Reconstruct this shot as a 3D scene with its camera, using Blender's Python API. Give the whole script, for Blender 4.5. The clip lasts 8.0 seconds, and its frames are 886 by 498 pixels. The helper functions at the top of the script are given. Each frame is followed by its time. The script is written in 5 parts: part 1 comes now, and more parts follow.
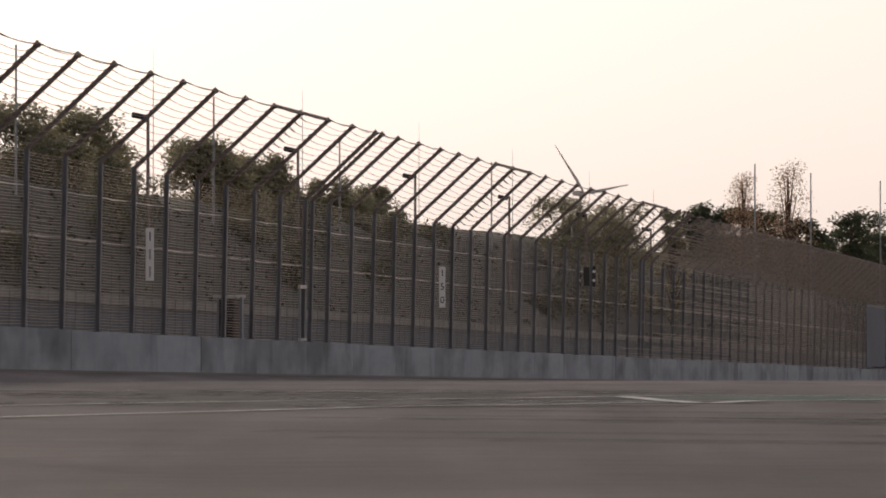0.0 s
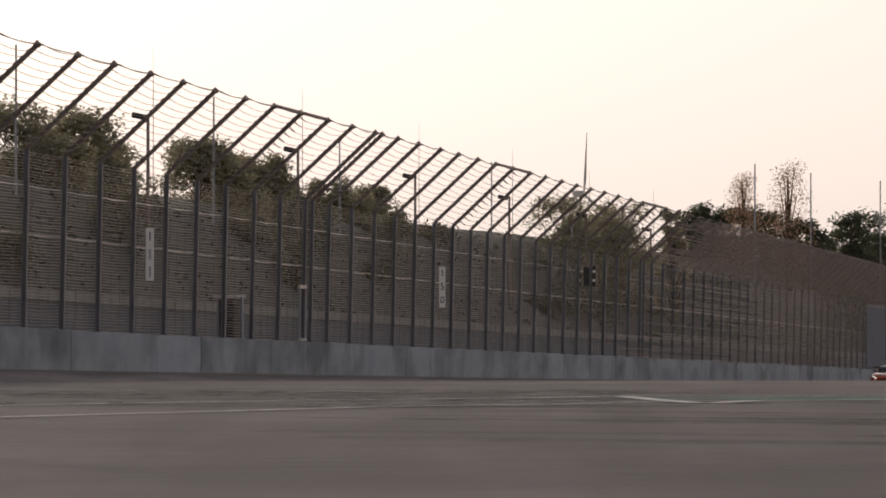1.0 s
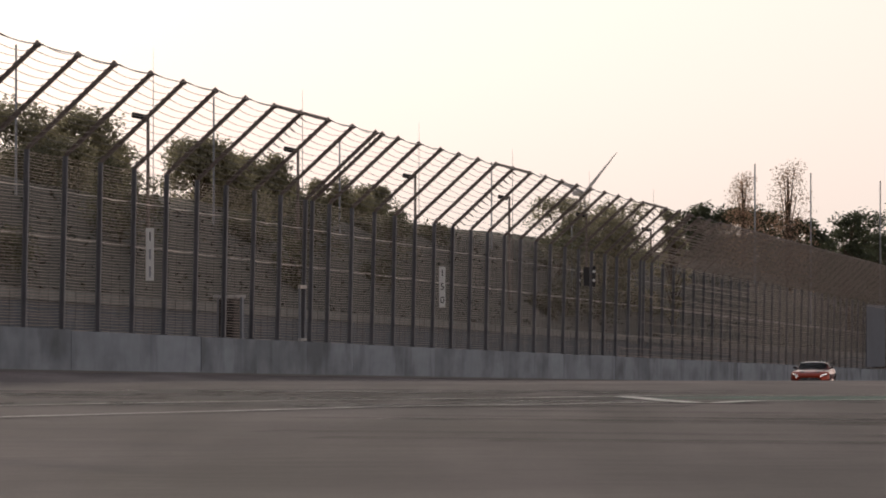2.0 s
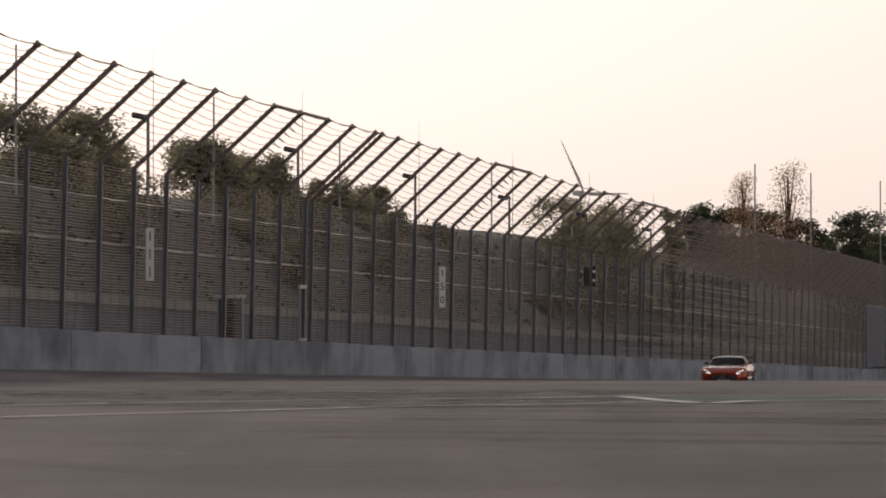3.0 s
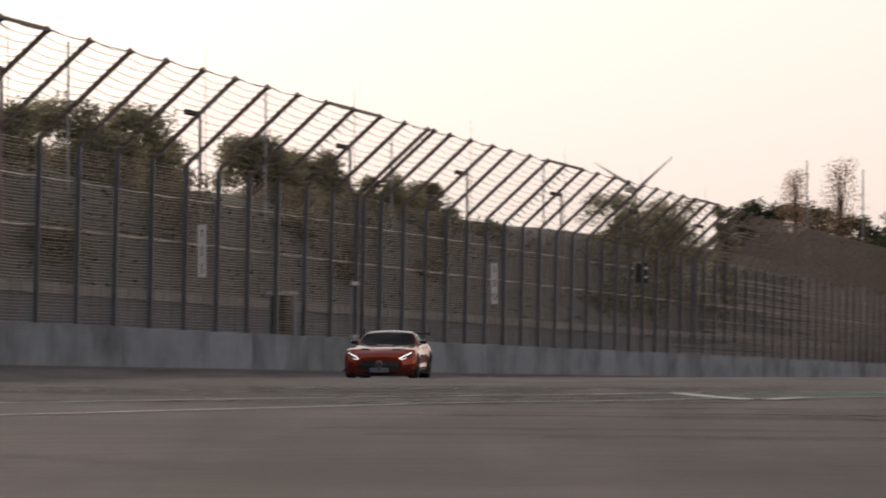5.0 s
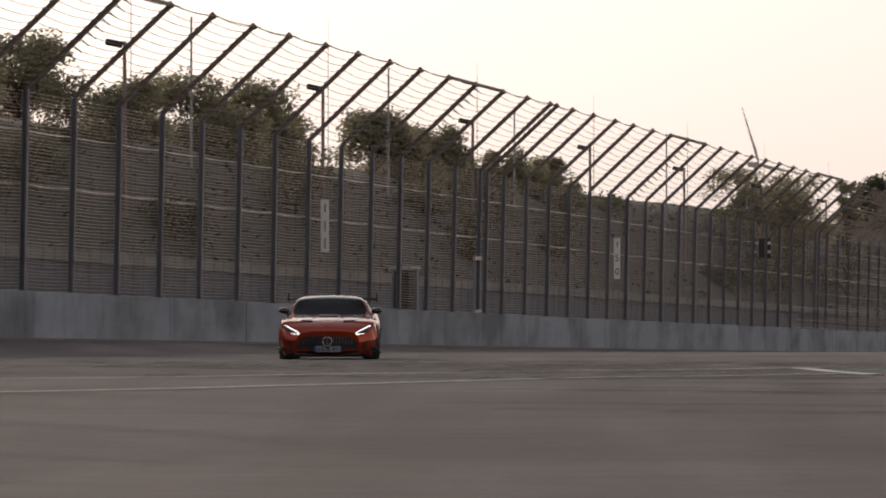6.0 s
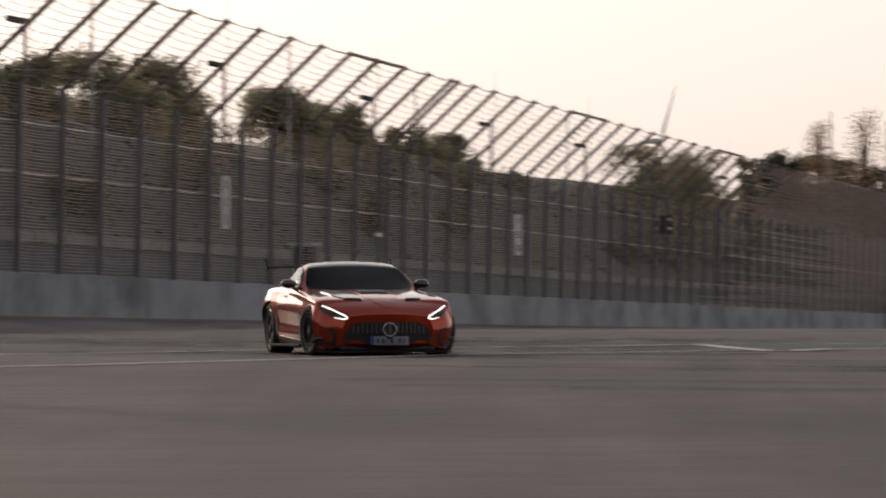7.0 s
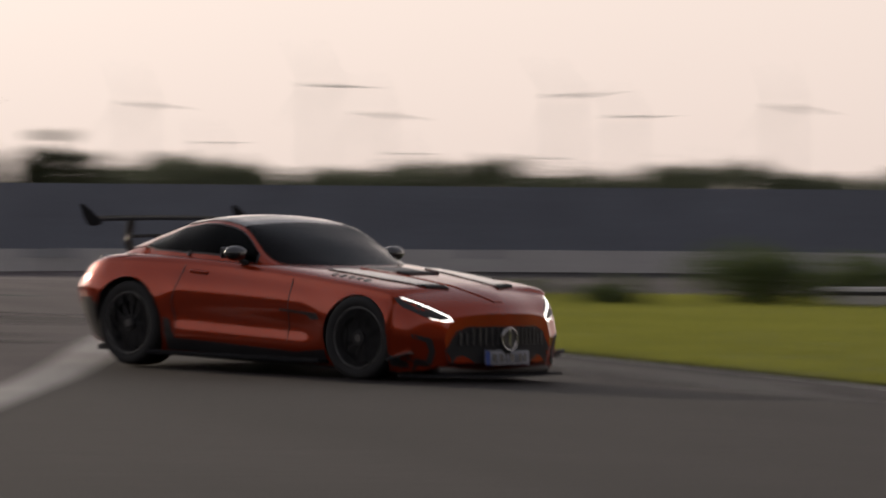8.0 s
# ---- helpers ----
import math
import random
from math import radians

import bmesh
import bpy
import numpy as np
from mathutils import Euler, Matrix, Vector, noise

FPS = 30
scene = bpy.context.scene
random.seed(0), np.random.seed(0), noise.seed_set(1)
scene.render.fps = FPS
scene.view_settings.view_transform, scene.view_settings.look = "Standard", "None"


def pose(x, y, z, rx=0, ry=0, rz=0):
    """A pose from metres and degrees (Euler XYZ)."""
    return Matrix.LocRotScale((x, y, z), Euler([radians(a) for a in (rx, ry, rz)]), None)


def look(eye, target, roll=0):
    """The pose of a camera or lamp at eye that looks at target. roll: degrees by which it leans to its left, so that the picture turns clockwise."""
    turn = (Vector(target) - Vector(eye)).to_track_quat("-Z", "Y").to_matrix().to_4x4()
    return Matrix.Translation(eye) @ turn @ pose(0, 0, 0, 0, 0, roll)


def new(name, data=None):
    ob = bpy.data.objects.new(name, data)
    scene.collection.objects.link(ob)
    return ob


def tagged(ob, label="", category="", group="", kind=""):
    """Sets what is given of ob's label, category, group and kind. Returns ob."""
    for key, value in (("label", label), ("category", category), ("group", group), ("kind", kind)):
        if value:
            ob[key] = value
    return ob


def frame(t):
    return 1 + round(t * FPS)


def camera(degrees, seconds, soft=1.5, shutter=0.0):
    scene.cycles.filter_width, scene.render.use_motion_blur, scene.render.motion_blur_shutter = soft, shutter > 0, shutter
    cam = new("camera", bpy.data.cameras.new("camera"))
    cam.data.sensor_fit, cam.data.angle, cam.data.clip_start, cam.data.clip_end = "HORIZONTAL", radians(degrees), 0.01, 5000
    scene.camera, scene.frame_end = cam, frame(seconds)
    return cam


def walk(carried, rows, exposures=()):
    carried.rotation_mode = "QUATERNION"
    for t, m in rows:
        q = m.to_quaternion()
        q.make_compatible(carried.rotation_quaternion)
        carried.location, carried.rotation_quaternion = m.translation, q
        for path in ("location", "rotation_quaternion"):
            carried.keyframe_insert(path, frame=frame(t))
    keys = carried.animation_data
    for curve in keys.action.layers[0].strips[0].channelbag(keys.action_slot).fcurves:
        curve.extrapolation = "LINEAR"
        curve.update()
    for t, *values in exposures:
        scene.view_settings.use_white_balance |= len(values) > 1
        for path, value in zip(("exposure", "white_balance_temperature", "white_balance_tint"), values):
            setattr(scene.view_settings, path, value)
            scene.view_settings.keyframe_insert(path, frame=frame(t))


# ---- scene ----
from mathutils.bvhtree import BVHTree

# ---------- camera ----------
LENS = 8.54                      # degrees across the picture
EYE = 1.2                        # tripod height
cam = camera(LENS, 8.0, soft=1.9, shutter=0.55)


def aim(turn, lift, roll=0.0):
    """Camera on the tripod: turn to the right and lift in degrees."""
    return pose(0, 0, EYE, 90 + lift, 0, -turn) @ pose(0, 0, 0, 0, 0, roll)


K = 57.2958 / 10500
PAN = [
    (0.0, 0, 144), (1.7, 0, 144), (2.8, 0, 144), (3.5, -1, 144), (4.0, -3, 144), (4.3, -6, 143), (4.5, -13, 142), (4.7, -32, 141), (5.0, -92, 138), (5.2, -162, 131),
    (5.5, -235, 117), (5.9, -300, 98), (6.3, -320, 81), (6.5, -311, 73), (6.6, -302, 69), (6.7, -284, 66), (6.8, -238, 61), (6.9, -195, 56), (7.0, -134, 52), (7.1, -70, 47),
    (7.2, 60, 42), (7.3, 196, 30), (7.4, 394, 16), (7.5, 533, 2), (7.6, 750, -10), (7.7, 920, -17), (7.8, 1228, -26), (7.9, 1490, -30), (8.0, 1945, -34),
]
walk(cam, [(t, aim(a * K, b * K, max(0.0, t - 7.5) * 0.8)) for t, a, b in PAN], exposures=((0.0, 0.0), (7.0, 0.0), (7.5, -0.04), (8.0, 0.01)))

# ---------- sky, sun, exposure ----------
SUN_AZ, SUN_EL = -27.0, 13.0     # degrees: to the left of the first view, above the horizon
world = bpy.data.worlds.new("sky")
scene.world = world
world.use_nodes = True
wn, wl = world.node_tree.nodes, world.node_tree.links
wn.clear()
sky = wn.new("ShaderNodeTexSky")
sky.sky_type, sky.sun_disc = "NISHITA", False
sky.sun_elevation, sky.sun_rotation = radians(SUN_EL), radians(SUN_AZ)
sky.air_density, sky.dust_density, sky.ozone_density, sky.altitude = 1.0, 4.0, 1.0, 100
hsv = wn.new("ShaderNodeHueSaturation")
hsv.inputs["Saturation"].default_value = 0.35
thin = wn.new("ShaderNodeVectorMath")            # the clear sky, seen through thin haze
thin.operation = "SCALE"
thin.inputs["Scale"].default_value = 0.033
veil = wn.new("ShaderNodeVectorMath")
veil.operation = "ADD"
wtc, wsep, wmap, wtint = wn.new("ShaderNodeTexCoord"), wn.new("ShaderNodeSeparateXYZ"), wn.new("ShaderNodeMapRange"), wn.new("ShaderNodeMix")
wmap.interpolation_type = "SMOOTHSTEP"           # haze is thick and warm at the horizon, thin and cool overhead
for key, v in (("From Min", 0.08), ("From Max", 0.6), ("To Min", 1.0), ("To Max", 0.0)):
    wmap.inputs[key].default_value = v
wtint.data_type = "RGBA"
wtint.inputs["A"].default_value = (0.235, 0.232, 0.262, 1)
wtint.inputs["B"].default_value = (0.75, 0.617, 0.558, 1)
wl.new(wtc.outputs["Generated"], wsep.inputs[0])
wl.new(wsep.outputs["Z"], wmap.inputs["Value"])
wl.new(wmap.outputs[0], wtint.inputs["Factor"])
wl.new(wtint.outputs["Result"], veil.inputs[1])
bg = wn.new("ShaderNodeBackground")
bg.inputs["Strength"].default_value = 1.0
wo = wn.new("ShaderNodeOutputWorld")
wl.new(sky.outputs[0], hsv.inputs["Color"])
wl.new(hsv.outputs[0], thin.inputs[0])
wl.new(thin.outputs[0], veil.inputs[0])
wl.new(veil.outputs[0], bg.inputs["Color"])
wl.new(bg.outputs[0], wo.inputs["Surface"])

sun = new("sun", bpy.data.lights.new("sun", "SUN"))
sun.data.energy, sun.data.angle, sun.data.color = 1.75, radians(0.8), (1.0, 0.82, 0.62)
az, el = radians(SUN_AZ), radians(SUN_EL)
sun.matrix_world = look((0, 0, 60), (-60 * math.sin(az) * math.cos(el), -60 * math.cos(az) * math.cos(el), 60 - 60 * math.sin(el)))


# ---------- materials ----------
def mat(name, base, rough=0.6, metal=0.0, vary=0.15, scale=3.0, fine=40.0, bump=0.0, per_object=0.0, stretch=(1, 1, 1), coat=0.0, island=0.0):
    m = bpy.data.materials.new(name)
    m.use_nodes = True
    n, l = m.node_tree.nodes, m.node_tree.links
    b = n["Principled BSDF"]
    b.inputs["Roughness"].default_value, b.inputs["Metallic"].default_value = rough, metal
    b.inputs["Coat Weight"].default_value = coat
    b.inputs["Coat Roughness"].default_value = 0.04
    tc = n.new("ShaderNodeTexCoord")
    mp = n.new("ShaderNodeMapping")
    mp.inputs["Scale"].default_value = stretch
    l.new(tc.outputs["Object"], mp.inputs["Vector"])
    big, small = n.new("ShaderNodeTexNoise"), n.new("ShaderNodeTexNoise")
    big.inputs["Scale"].default_value, small.inputs["Scale"].default_value = scale, fine
    big.inputs["Detail"].default_value = 5
    for t in (big, small):
        l.new(mp.outputs[0], t.inputs["Vector"])
    add = n.new("ShaderNodeMath")
    add.operation = "ADD"
    l.new(big.outputs["Fac"], add.inputs[0])
    l.new(small.outputs["Fac"], add.inputs[1])
    src = add.outputs[0]
    for amount, node, socket in ((per_object, "ShaderNodeObjectInfo", "Random"), (island, "ShaderNodeNewGeometry", "Random Per Island")):
        if amount:
            oi = n.new(node)
            ma = n.new("ShaderNodeMath")
            ma.operation = "MULTIPLY_ADD"
            l.new(oi.outputs[socket], ma.inputs[0])
            ma.inputs[1].default_value = amount
            l.new(src, ma.inputs[2])
            src = ma.outputs[0]
    extra = per_object + island
    mr = n.new("ShaderNodeMapRange")
    mr.inputs["From Min"].default_value, mr.inputs["From Max"].default_value = 0.6, 1.4 + extra
    mr.inputs["To Min"].default_value, mr.inputs["To Max"].default_value = 1 - vary, 1 + vary
    l.new(src, mr.inputs["Value"])
    mx = n.new("ShaderNodeVectorMath")
    mx.operation = "SCALE"
    mx.inputs[0].default_value = base
    l.new(mr.outputs[0], mx.inputs["Scale"])
    l.new(mx.outputs[0], b.inputs["Base Color"])
    if bump:
        bp = n.new("ShaderNodeBump")
        bp.inputs["Strength"].default_value, bp.inputs["Distance"].default_value = bump, 0.01
        l.new(small.outputs["Fac"], bp.inputs["Height"])
        l.new(bp.outputs[0], b.inputs["Normal"])
    return m


CONCRETE = mat("concrete", (0.272, 0.305, 0.342), 0.85, 0, 0.2, 0.4, 3.0, 0.3, 0.45, (0.35, 0.35, 1.0))


def stains(m, scale, stretch, lo, hi, dark):
    """Dark run-off streaks of their own shape over a material."""
    n, l = m.node_tree.nodes, m.node_tree.links
    tc, mp, t, r, q = n.new("ShaderNodeTexCoord"), n.new("ShaderNodeMapping"), n.new("ShaderNodeTexNoise"), n.new("ShaderNodeMapRange"), n.new("ShaderNodeVectorMath")
    oi = n.new("ShaderNodeObjectInfo")
    mp.inputs["Scale"].default_value = stretch
    t.noise_dimensions = "4D"
    t.inputs["Scale"].default_value, t.inputs["Detail"].default_value = scale, 6
    l.new(tc.outputs["Object"], mp.inputs["Vector"])
    l.new(mp.outputs[0], t.inputs["Vector"])
    far_apart = n.new("ShaderNodeMath")
    far_apart.operation = "MULTIPLY"
    far_apart.inputs[1].default_value = 40.0
    l.new(oi.outputs["Random"], far_apart.inputs[0])
    l.new(far_apart.outputs[0], t.inputs["W"])
    l.new(t.outputs["Fac"], r.inputs["Value"])
    for key, v in (("From Min", lo), ("From Max", hi), ("To Min", 1.0), ("To Max", dark)):
        r.inputs[key].default_value = v
    b = n["Principled BSDF"]
    q.operation = "SCALE"
    l.new(b.inputs["Base Color"].links[0].from_socket, q.inputs[0])
    l.new(r.outputs[0], q.inputs["Scale"])
    l.new(q.outputs[0], b.inputs["Base Color"])


stains(CONCRETE, 1.0, (0.22, 0.22, 0.4), 0.45, 0.64, 0.5)
stains(CONCRETE, 1.0, (0.7, 0.7, 0.3), 0.54, 0.7, 0.6)
CONCRETE_PALE = mat("pale concrete", (0.42, 0.41, 0.39), 0.85, 0, 0.2, 0.5, 6.0, 0.2)
# Base colours of STEEL, NET, CABLE and POSTSTEEL are raised to imitate haze.
STEEL = mat("weathered steel", (0.20, 0.162, 0.142), 0.6, 0.3, 0.25, 2.0, 30, 0.1, 0.3)
NET = mat("brown netting wire", (0.24, 0.19, 0.158), 0.6, 0.3, 0.25, 1.0, 20)
CABLE = mat("steel cable", (0.11, 0.094, 0.085), 0.5, 0.6, 0.2, 1.0, 20)
# Light and dark lengths in this colour imitate broken sun glints.
BRIGHT = mat("glint-mottled galvanised steel", (0.5, 0.46, 0.42), 0.4, 0.7, 0.9, 0.15, 0.9)
# Brighter, warmer base imitates the low sun caught along the wires.
MESHWIRE = mat("sun-toned mesh wire", (0.37, 0.30, 0.252), 0.42, 0.75, 0.3, 0.12, 1.5)
POSTSTEEL = mat("painted steel post", (0.165, 0.166, 0.18), 0.6, 0.2, 0.25, 2.0, 30, 0.1, 0.3)
# Darker than bare concrete: the shade of the wall's face is in the colour.
RETAIN = mat("shade-dark concrete", (0.11, 0.13, 0.15), 0.85, 0, 0.3, 0.5, 4, 0.2)
COPING = mat("grey concrete coping", (0.22, 0.225, 0.21), 0.9, 0, 0.35, 0.5, 5, 0.2)
FARWALL = mat("dull concrete", (0.35, 0.355, 0.365), 0.85, 0, 0.25, 0.3, 5, 0.2)
WHITE = mat("white paint", (0.72, 0.72, 0.70), 0.5, 0, 0.08, 2, 20, 0.05)
BLACK = mat("black plastic", (0.018, 0.018, 0.02), 0.45, 0, 0.2, 5, 60, 0.05)
GREYBOX = mat("grey enamel", (0.26, 0.275, 0.30), 0.5, 0.2, 0.12, 4, 30, 0.05)
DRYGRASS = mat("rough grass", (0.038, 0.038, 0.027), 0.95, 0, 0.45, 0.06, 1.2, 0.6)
BARK = mat("bark", (0.10, 0.075, 0.055), 0.9, 0, 0.3, 3, 20, 0.5)
TURBINE = mat("turbine white", (0.5, 0.48, 0.47), 0.5, 0, 0.04, 0.1, 1)


def leaf_mat(name, base, vary=0.45):
    m = mat(name, base, 0.6, 0, vary, 0.4, 6, 0, 0, (1, 1, 1), 0, 0.8)
    b = m.node_tree.nodes["Principled BSDF"]
    tr = m.node_tree.nodes.new("ShaderNodeBsdfTranslucent")
    mix = m.node_tree.nodes.new("ShaderNodeMixShader")
    mix.inputs[0].default_value = 0.5
    col = b.inputs["Base Color"].links[0].from_socket
    l = m.node_tree.links
    l.new(col, tr.inputs["Color"])
    l.new(b.outputs[0], mix.inputs[1])
    l.new(tr.outputs[0], mix.inputs[2])
    l.new(mix.outputs[0], m.node_tree.nodes["Material Output"].inputs["Surface"])
    return m


LEAF = leaf_mat("olive leaves", (0.31, 0.288, 0.185))
LEAF_DARK = leaf_mat("dark green leaves", (0.085, 0.098, 0.058))
LEAF_BIRCH = leaf_mat("autumn birch leaves", (0.46, 0.32, 0.23))
LEAF_SHRUB = leaf_mat("dull shrub leaves", (0.14, 0.14, 0.09))
GRASS_BLADE = leaf_mat("grass blades", (0.24, 0.255, 0.055), 0.4)


def asphalt_mat():
    m = bpy.data.materials.new("asphalt")
    m.use_nodes = True
    n, l = m.node_tree.nodes, m.node_tree.links
    b = n["Principled BSDF"]
    tc = n.new("ShaderNodeTexCoord")

    def noise_tex(scale, detail=4, stretch=None):
        t = n.new("ShaderNodeTexNoise")
        t.inputs["Scale"].default_value, t.inputs["Detail"].default_value = scale, detail
        if stretch:
            mp = n.new("ShaderNodeMapping")
            mp.inputs["Scale"].default_value, mp.inputs["Rotation"].default_value = stretch[0], (0, 0, stretch[1])
            l.new(tc.outputs["Object"], mp.inputs["Vector"])
            l.new(mp.outputs[0], t.inputs["Vector"])
        else:
            l.new(tc.outputs["Object"], t.inputs["Vector"])
        return t.outputs["Fac"]

    def ramp(src, a, b_, lo, hi):
        r = n.new("ShaderNodeMapRange")
        r.interpolation_type = "SMOOTHSTEP"
        for key, v in (("From Min", a), ("From Max", b_), ("To Min", lo), ("To Max", hi)):
            r.inputs[key].default_value = v
        l.new(src, r.inputs["Value"])
        return r.outputs[0]

    def mul(a, b_):
        q = n.new("ShaderNodeMath")
        q.operation = "MULTIPLY"
        l.new(a, q.inputs[0])
        l.new(b_, q.inputs[1])
        return q.outputs[0]

    grain = ramp(noise_tex(60, 3), 0.3, 0.7, 0.7, 1.3)
    patch = ramp(noise_tex(0.09, 5), 0.3, 0.7, 0.74, 1.26)
    streak = ramp(noise_tex(1.0, 4, ((0.5, 0.035, 1), radians(9))), 0.35, 0.65, 0.72, 1.22)
    mid = ramp(noise_tex(3.0, 4, ((0.25, 1.0, 1), radians(-4))), 0.3, 0.7, 0.86, 1.14)
    f = mul(mul(mul(grain, patch), streak), mid)
    sc = n.new("ShaderNodeVectorMath")
    sc.operation = "SCALE"
    sc.inputs[0].default_value = (0.079, 0.0650, 0.0655)
    l.new(f, sc.inputs["Scale"])
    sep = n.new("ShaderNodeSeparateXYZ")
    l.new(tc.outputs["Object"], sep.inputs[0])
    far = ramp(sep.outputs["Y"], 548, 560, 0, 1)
    line_side = n.new("ShaderNodeMath")                # base colour made darker beyond the broad white line
    line_side.operation = "MULTIPLY_ADD"
    l.new(sep.outputs["Y"], line_side.inputs[0])
    line_side.inputs[1].default_value = -0.187
    l.new(sep.outputs["X"], line_side.inputs[2])
    ground_tone = ramp(line_side.outputs[0], -3.25, -2.95, 1.0, 0.20)
    ground_tone = mul(ground_tone, ramp(sep.outputs["Y"], 108, 140, 1.0, 1.3))   # base colour made paler down the straight
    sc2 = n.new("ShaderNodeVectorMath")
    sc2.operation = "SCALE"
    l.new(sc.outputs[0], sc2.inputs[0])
    l.new(ground_tone, sc2.inputs["Scale"])
    mixc = n.new("ShaderNodeMix")
    mixc.data_type = "RGBA"
    l.new(far, mixc.inputs["Factor"])
    l.new(sc2.outputs[0], mixc.inputs["A"])
    mixc.inputs["B"].default_value = (0.07, 0.075, 0.035, 1)
    l.new(mixc.outputs["Result"], b.inputs["Base Color"])
    b.inputs["Roughness"].default_value = 0.75
    b.inputs["Specular IOR Level"].default_value = 0.25
    bp = n.new("ShaderNodeBump")
    bp.inputs["Strength"].default_value, bp.inputs["Distance"].default_value = 0.5, 0.004
    l.new(noise_tex(90, 3), bp.inputs["Height"])
    l.new(bp.outputs[0], b.inputs["Normal"])
    return m


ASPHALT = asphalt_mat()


# ---------- building helpers ----------
def mesh_ob(name, verts, faces, material, parent=None, label="", smooth=False):
    me = bpy.data.meshes.new(name)
    me.from_pydata([tuple(v) for v in verts], [], [tuple(f) for f in faces])
    me.materials.append(material)
    if smooth:
        me.polygons.foreach_set("use_smooth", [True] * len(me.polygons))
    me.update()
    ob = new(name, me)
    ob.parent = parent
    return tagged(ob, label)


def part(name, bm, material, parent=None, label="", smooth=False, at=None):
    me = bpy.data.meshes.new(name)
    bmesh.ops.recalc_face_normals(bm, faces=bm.faces)
    bm.to_mesh(me)
    bm.free()
    me.materials.append(material)
    if smooth:
        me.polygons.foreach_set("use_smooth", [True] * len(me.polygons))
        me.set_sharp_from_angle(angle=radians(35))
    ob = new(name, me)
    ob.parent = parent
    if at is not None:
        ob.matrix_basis = at
    return tagged(ob, label)


def box(bm, size, m=Matrix(), bevel=0.0):
    r = bmesh.ops.create_cube(bm, size=1, matrix=m @ Matrix.Diagonal((*size, 1)))
    if bevel:
        es = list({e for v in r["verts"] for e in v.link_edges})
        bmesh.ops.bevel(bm, geom=es, offset=bevel, segments=2, affect="EDGES", profile=0.5)
    return bm


def rod(bm, a, b, r1, r2=None, seg=8):
    a, b = Vector(a), Vector(b)
    d = b - a
    m = Matrix.Translation((a + b) / 2) @ d.to_track_quat("Z", "Y").to_matrix().to_4x4()
    bmesh.ops.create_cone(bm, cap_ends=True, segments=seg, radius1=r1, radius2=r1 if r2 is None else r2, depth=d.length, matrix=m)
    return bm


def thing(name, label, category, group="", at=Matrix()):
    e = new(name)
    e.empty_display_size = 0.3
    e.matrix_basis = at
    return tagged(e, label, category, group)


def tubes(paths, r, sides=4):
    """Verts and faces of thin tubes along lists of points that run mainly along the wall."""
    vs, fs = [], []
    for p in paths:
        b = len(vs)
        for q in p:
            for k in range(sides):
                a = 2 * math.pi * (k + 0.5) / sides
                vs.append((q[0] + r * math.cos(a) * WN[0], q[1] + r * math.cos(a) * WN[1], q[2] + r * math.sin(a)))
        for i in range(len(p) - 1):
            for k in range(sides):
                k2 = (k + 1) % sides
                fs.append((b + i * sides + k, b + i * sides + k2, b + (i + 1) * sides + k2, b + (i + 1) * sides + k))
    return vs, fs


# ---------- the lie of the land ----------
SLOPE, X0 = 0.156, -35.0                       # the trackside wall: x = SLOPE * y + X0
WD = Vector((SLOPE, 1, 0)).normalized()        # along the wall
WN = Vector((WD.y, -WD.x, 0))                  # towards the track
WALL_A, WALL_B = -40.0, 446.0
TRACK_Y = [-400, 20, 40, 46.5, 49, 50.7, 54, 58, 62.5, 66, 75, 93, 100, 120, 150, 158.5, 182, 230, 319, 411, 470, 540, 700, 5000]
TRACK_Z = [0, 0, 0.0, 0.0, 0.055, 0.092, 0.148, 0.172, 0.183, 0.182, 0.165, 0.15, 0.118, 0.06, -0.09, -0.16, -0.34, -0.92, -1.86, -2.8, -2.8, -2.3, -2.3, -2.3]


def wall_base(y):
    return -0.02 - 0.0105 * (max(y, 95.0) - 169)


def ground_z(x, y):
    z = float(np.interp(y, TRACK_Y, TRACK_Z))
    n = x - (SLOPE * y + X0)                    # metres out from the wall
    k = max(0.0, min(1.0, 1 - n / 3.5))
    edge = wall_base(min(y, 470))
    w = k * k * (3 - 2 * k) * max(0.0, min(1.0, (500 - y) / 30))
    fall = -0.027 * max(0.0, min(4.5, x - 8.0)) * max(0.0, min(1.0, (95 - y) / 20))
    return z * (1 - w) + edge * w + fall


def wall_pt(y, out=0.0, up=0.0):
    return Vector((SLOPE * y + X0 + WN.x * out, y + WN.y * out, wall_base(y) + up))


def wall_pose(y, out=0.0, up=0.0):
    """x along the wall, y away from the track, z up."""
    m = Matrix((WD, -WN, (0, 0, 1))).transposed().to_4x4()
    m.translation = wall_pt(y, out, up)
    return m


def build_ground():
    xs = sorted(set([-4000, -1500, -600, -250, -120, -80] + list(np.arange(-60, 60.1, 1.5)) + list(np.arange(64, 180, 6)) + [220, 300, 500, 900, 2000, 4000]))
    ys = sorted(set([-3000, -800, -200, -50] + list(np.arange(-20, 130, 1.5)) + list(np.arange(130, 520, 4)) + [540, 600, 700, 900, 1300, 2000, 3000, 4900]))
    vs = [(x, y, ground_z(x, y)) for y in ys for x in xs]
    w = len(xs)
    fs = [(j * w + i, j * w + i + 1, (j + 1) * w + i + 1, (j + 1) * w + i) for j in range(len(ys) - 1) for i in range(w - 1)]
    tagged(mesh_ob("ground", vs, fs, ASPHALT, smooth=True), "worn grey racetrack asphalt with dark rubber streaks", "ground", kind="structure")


build_ground()


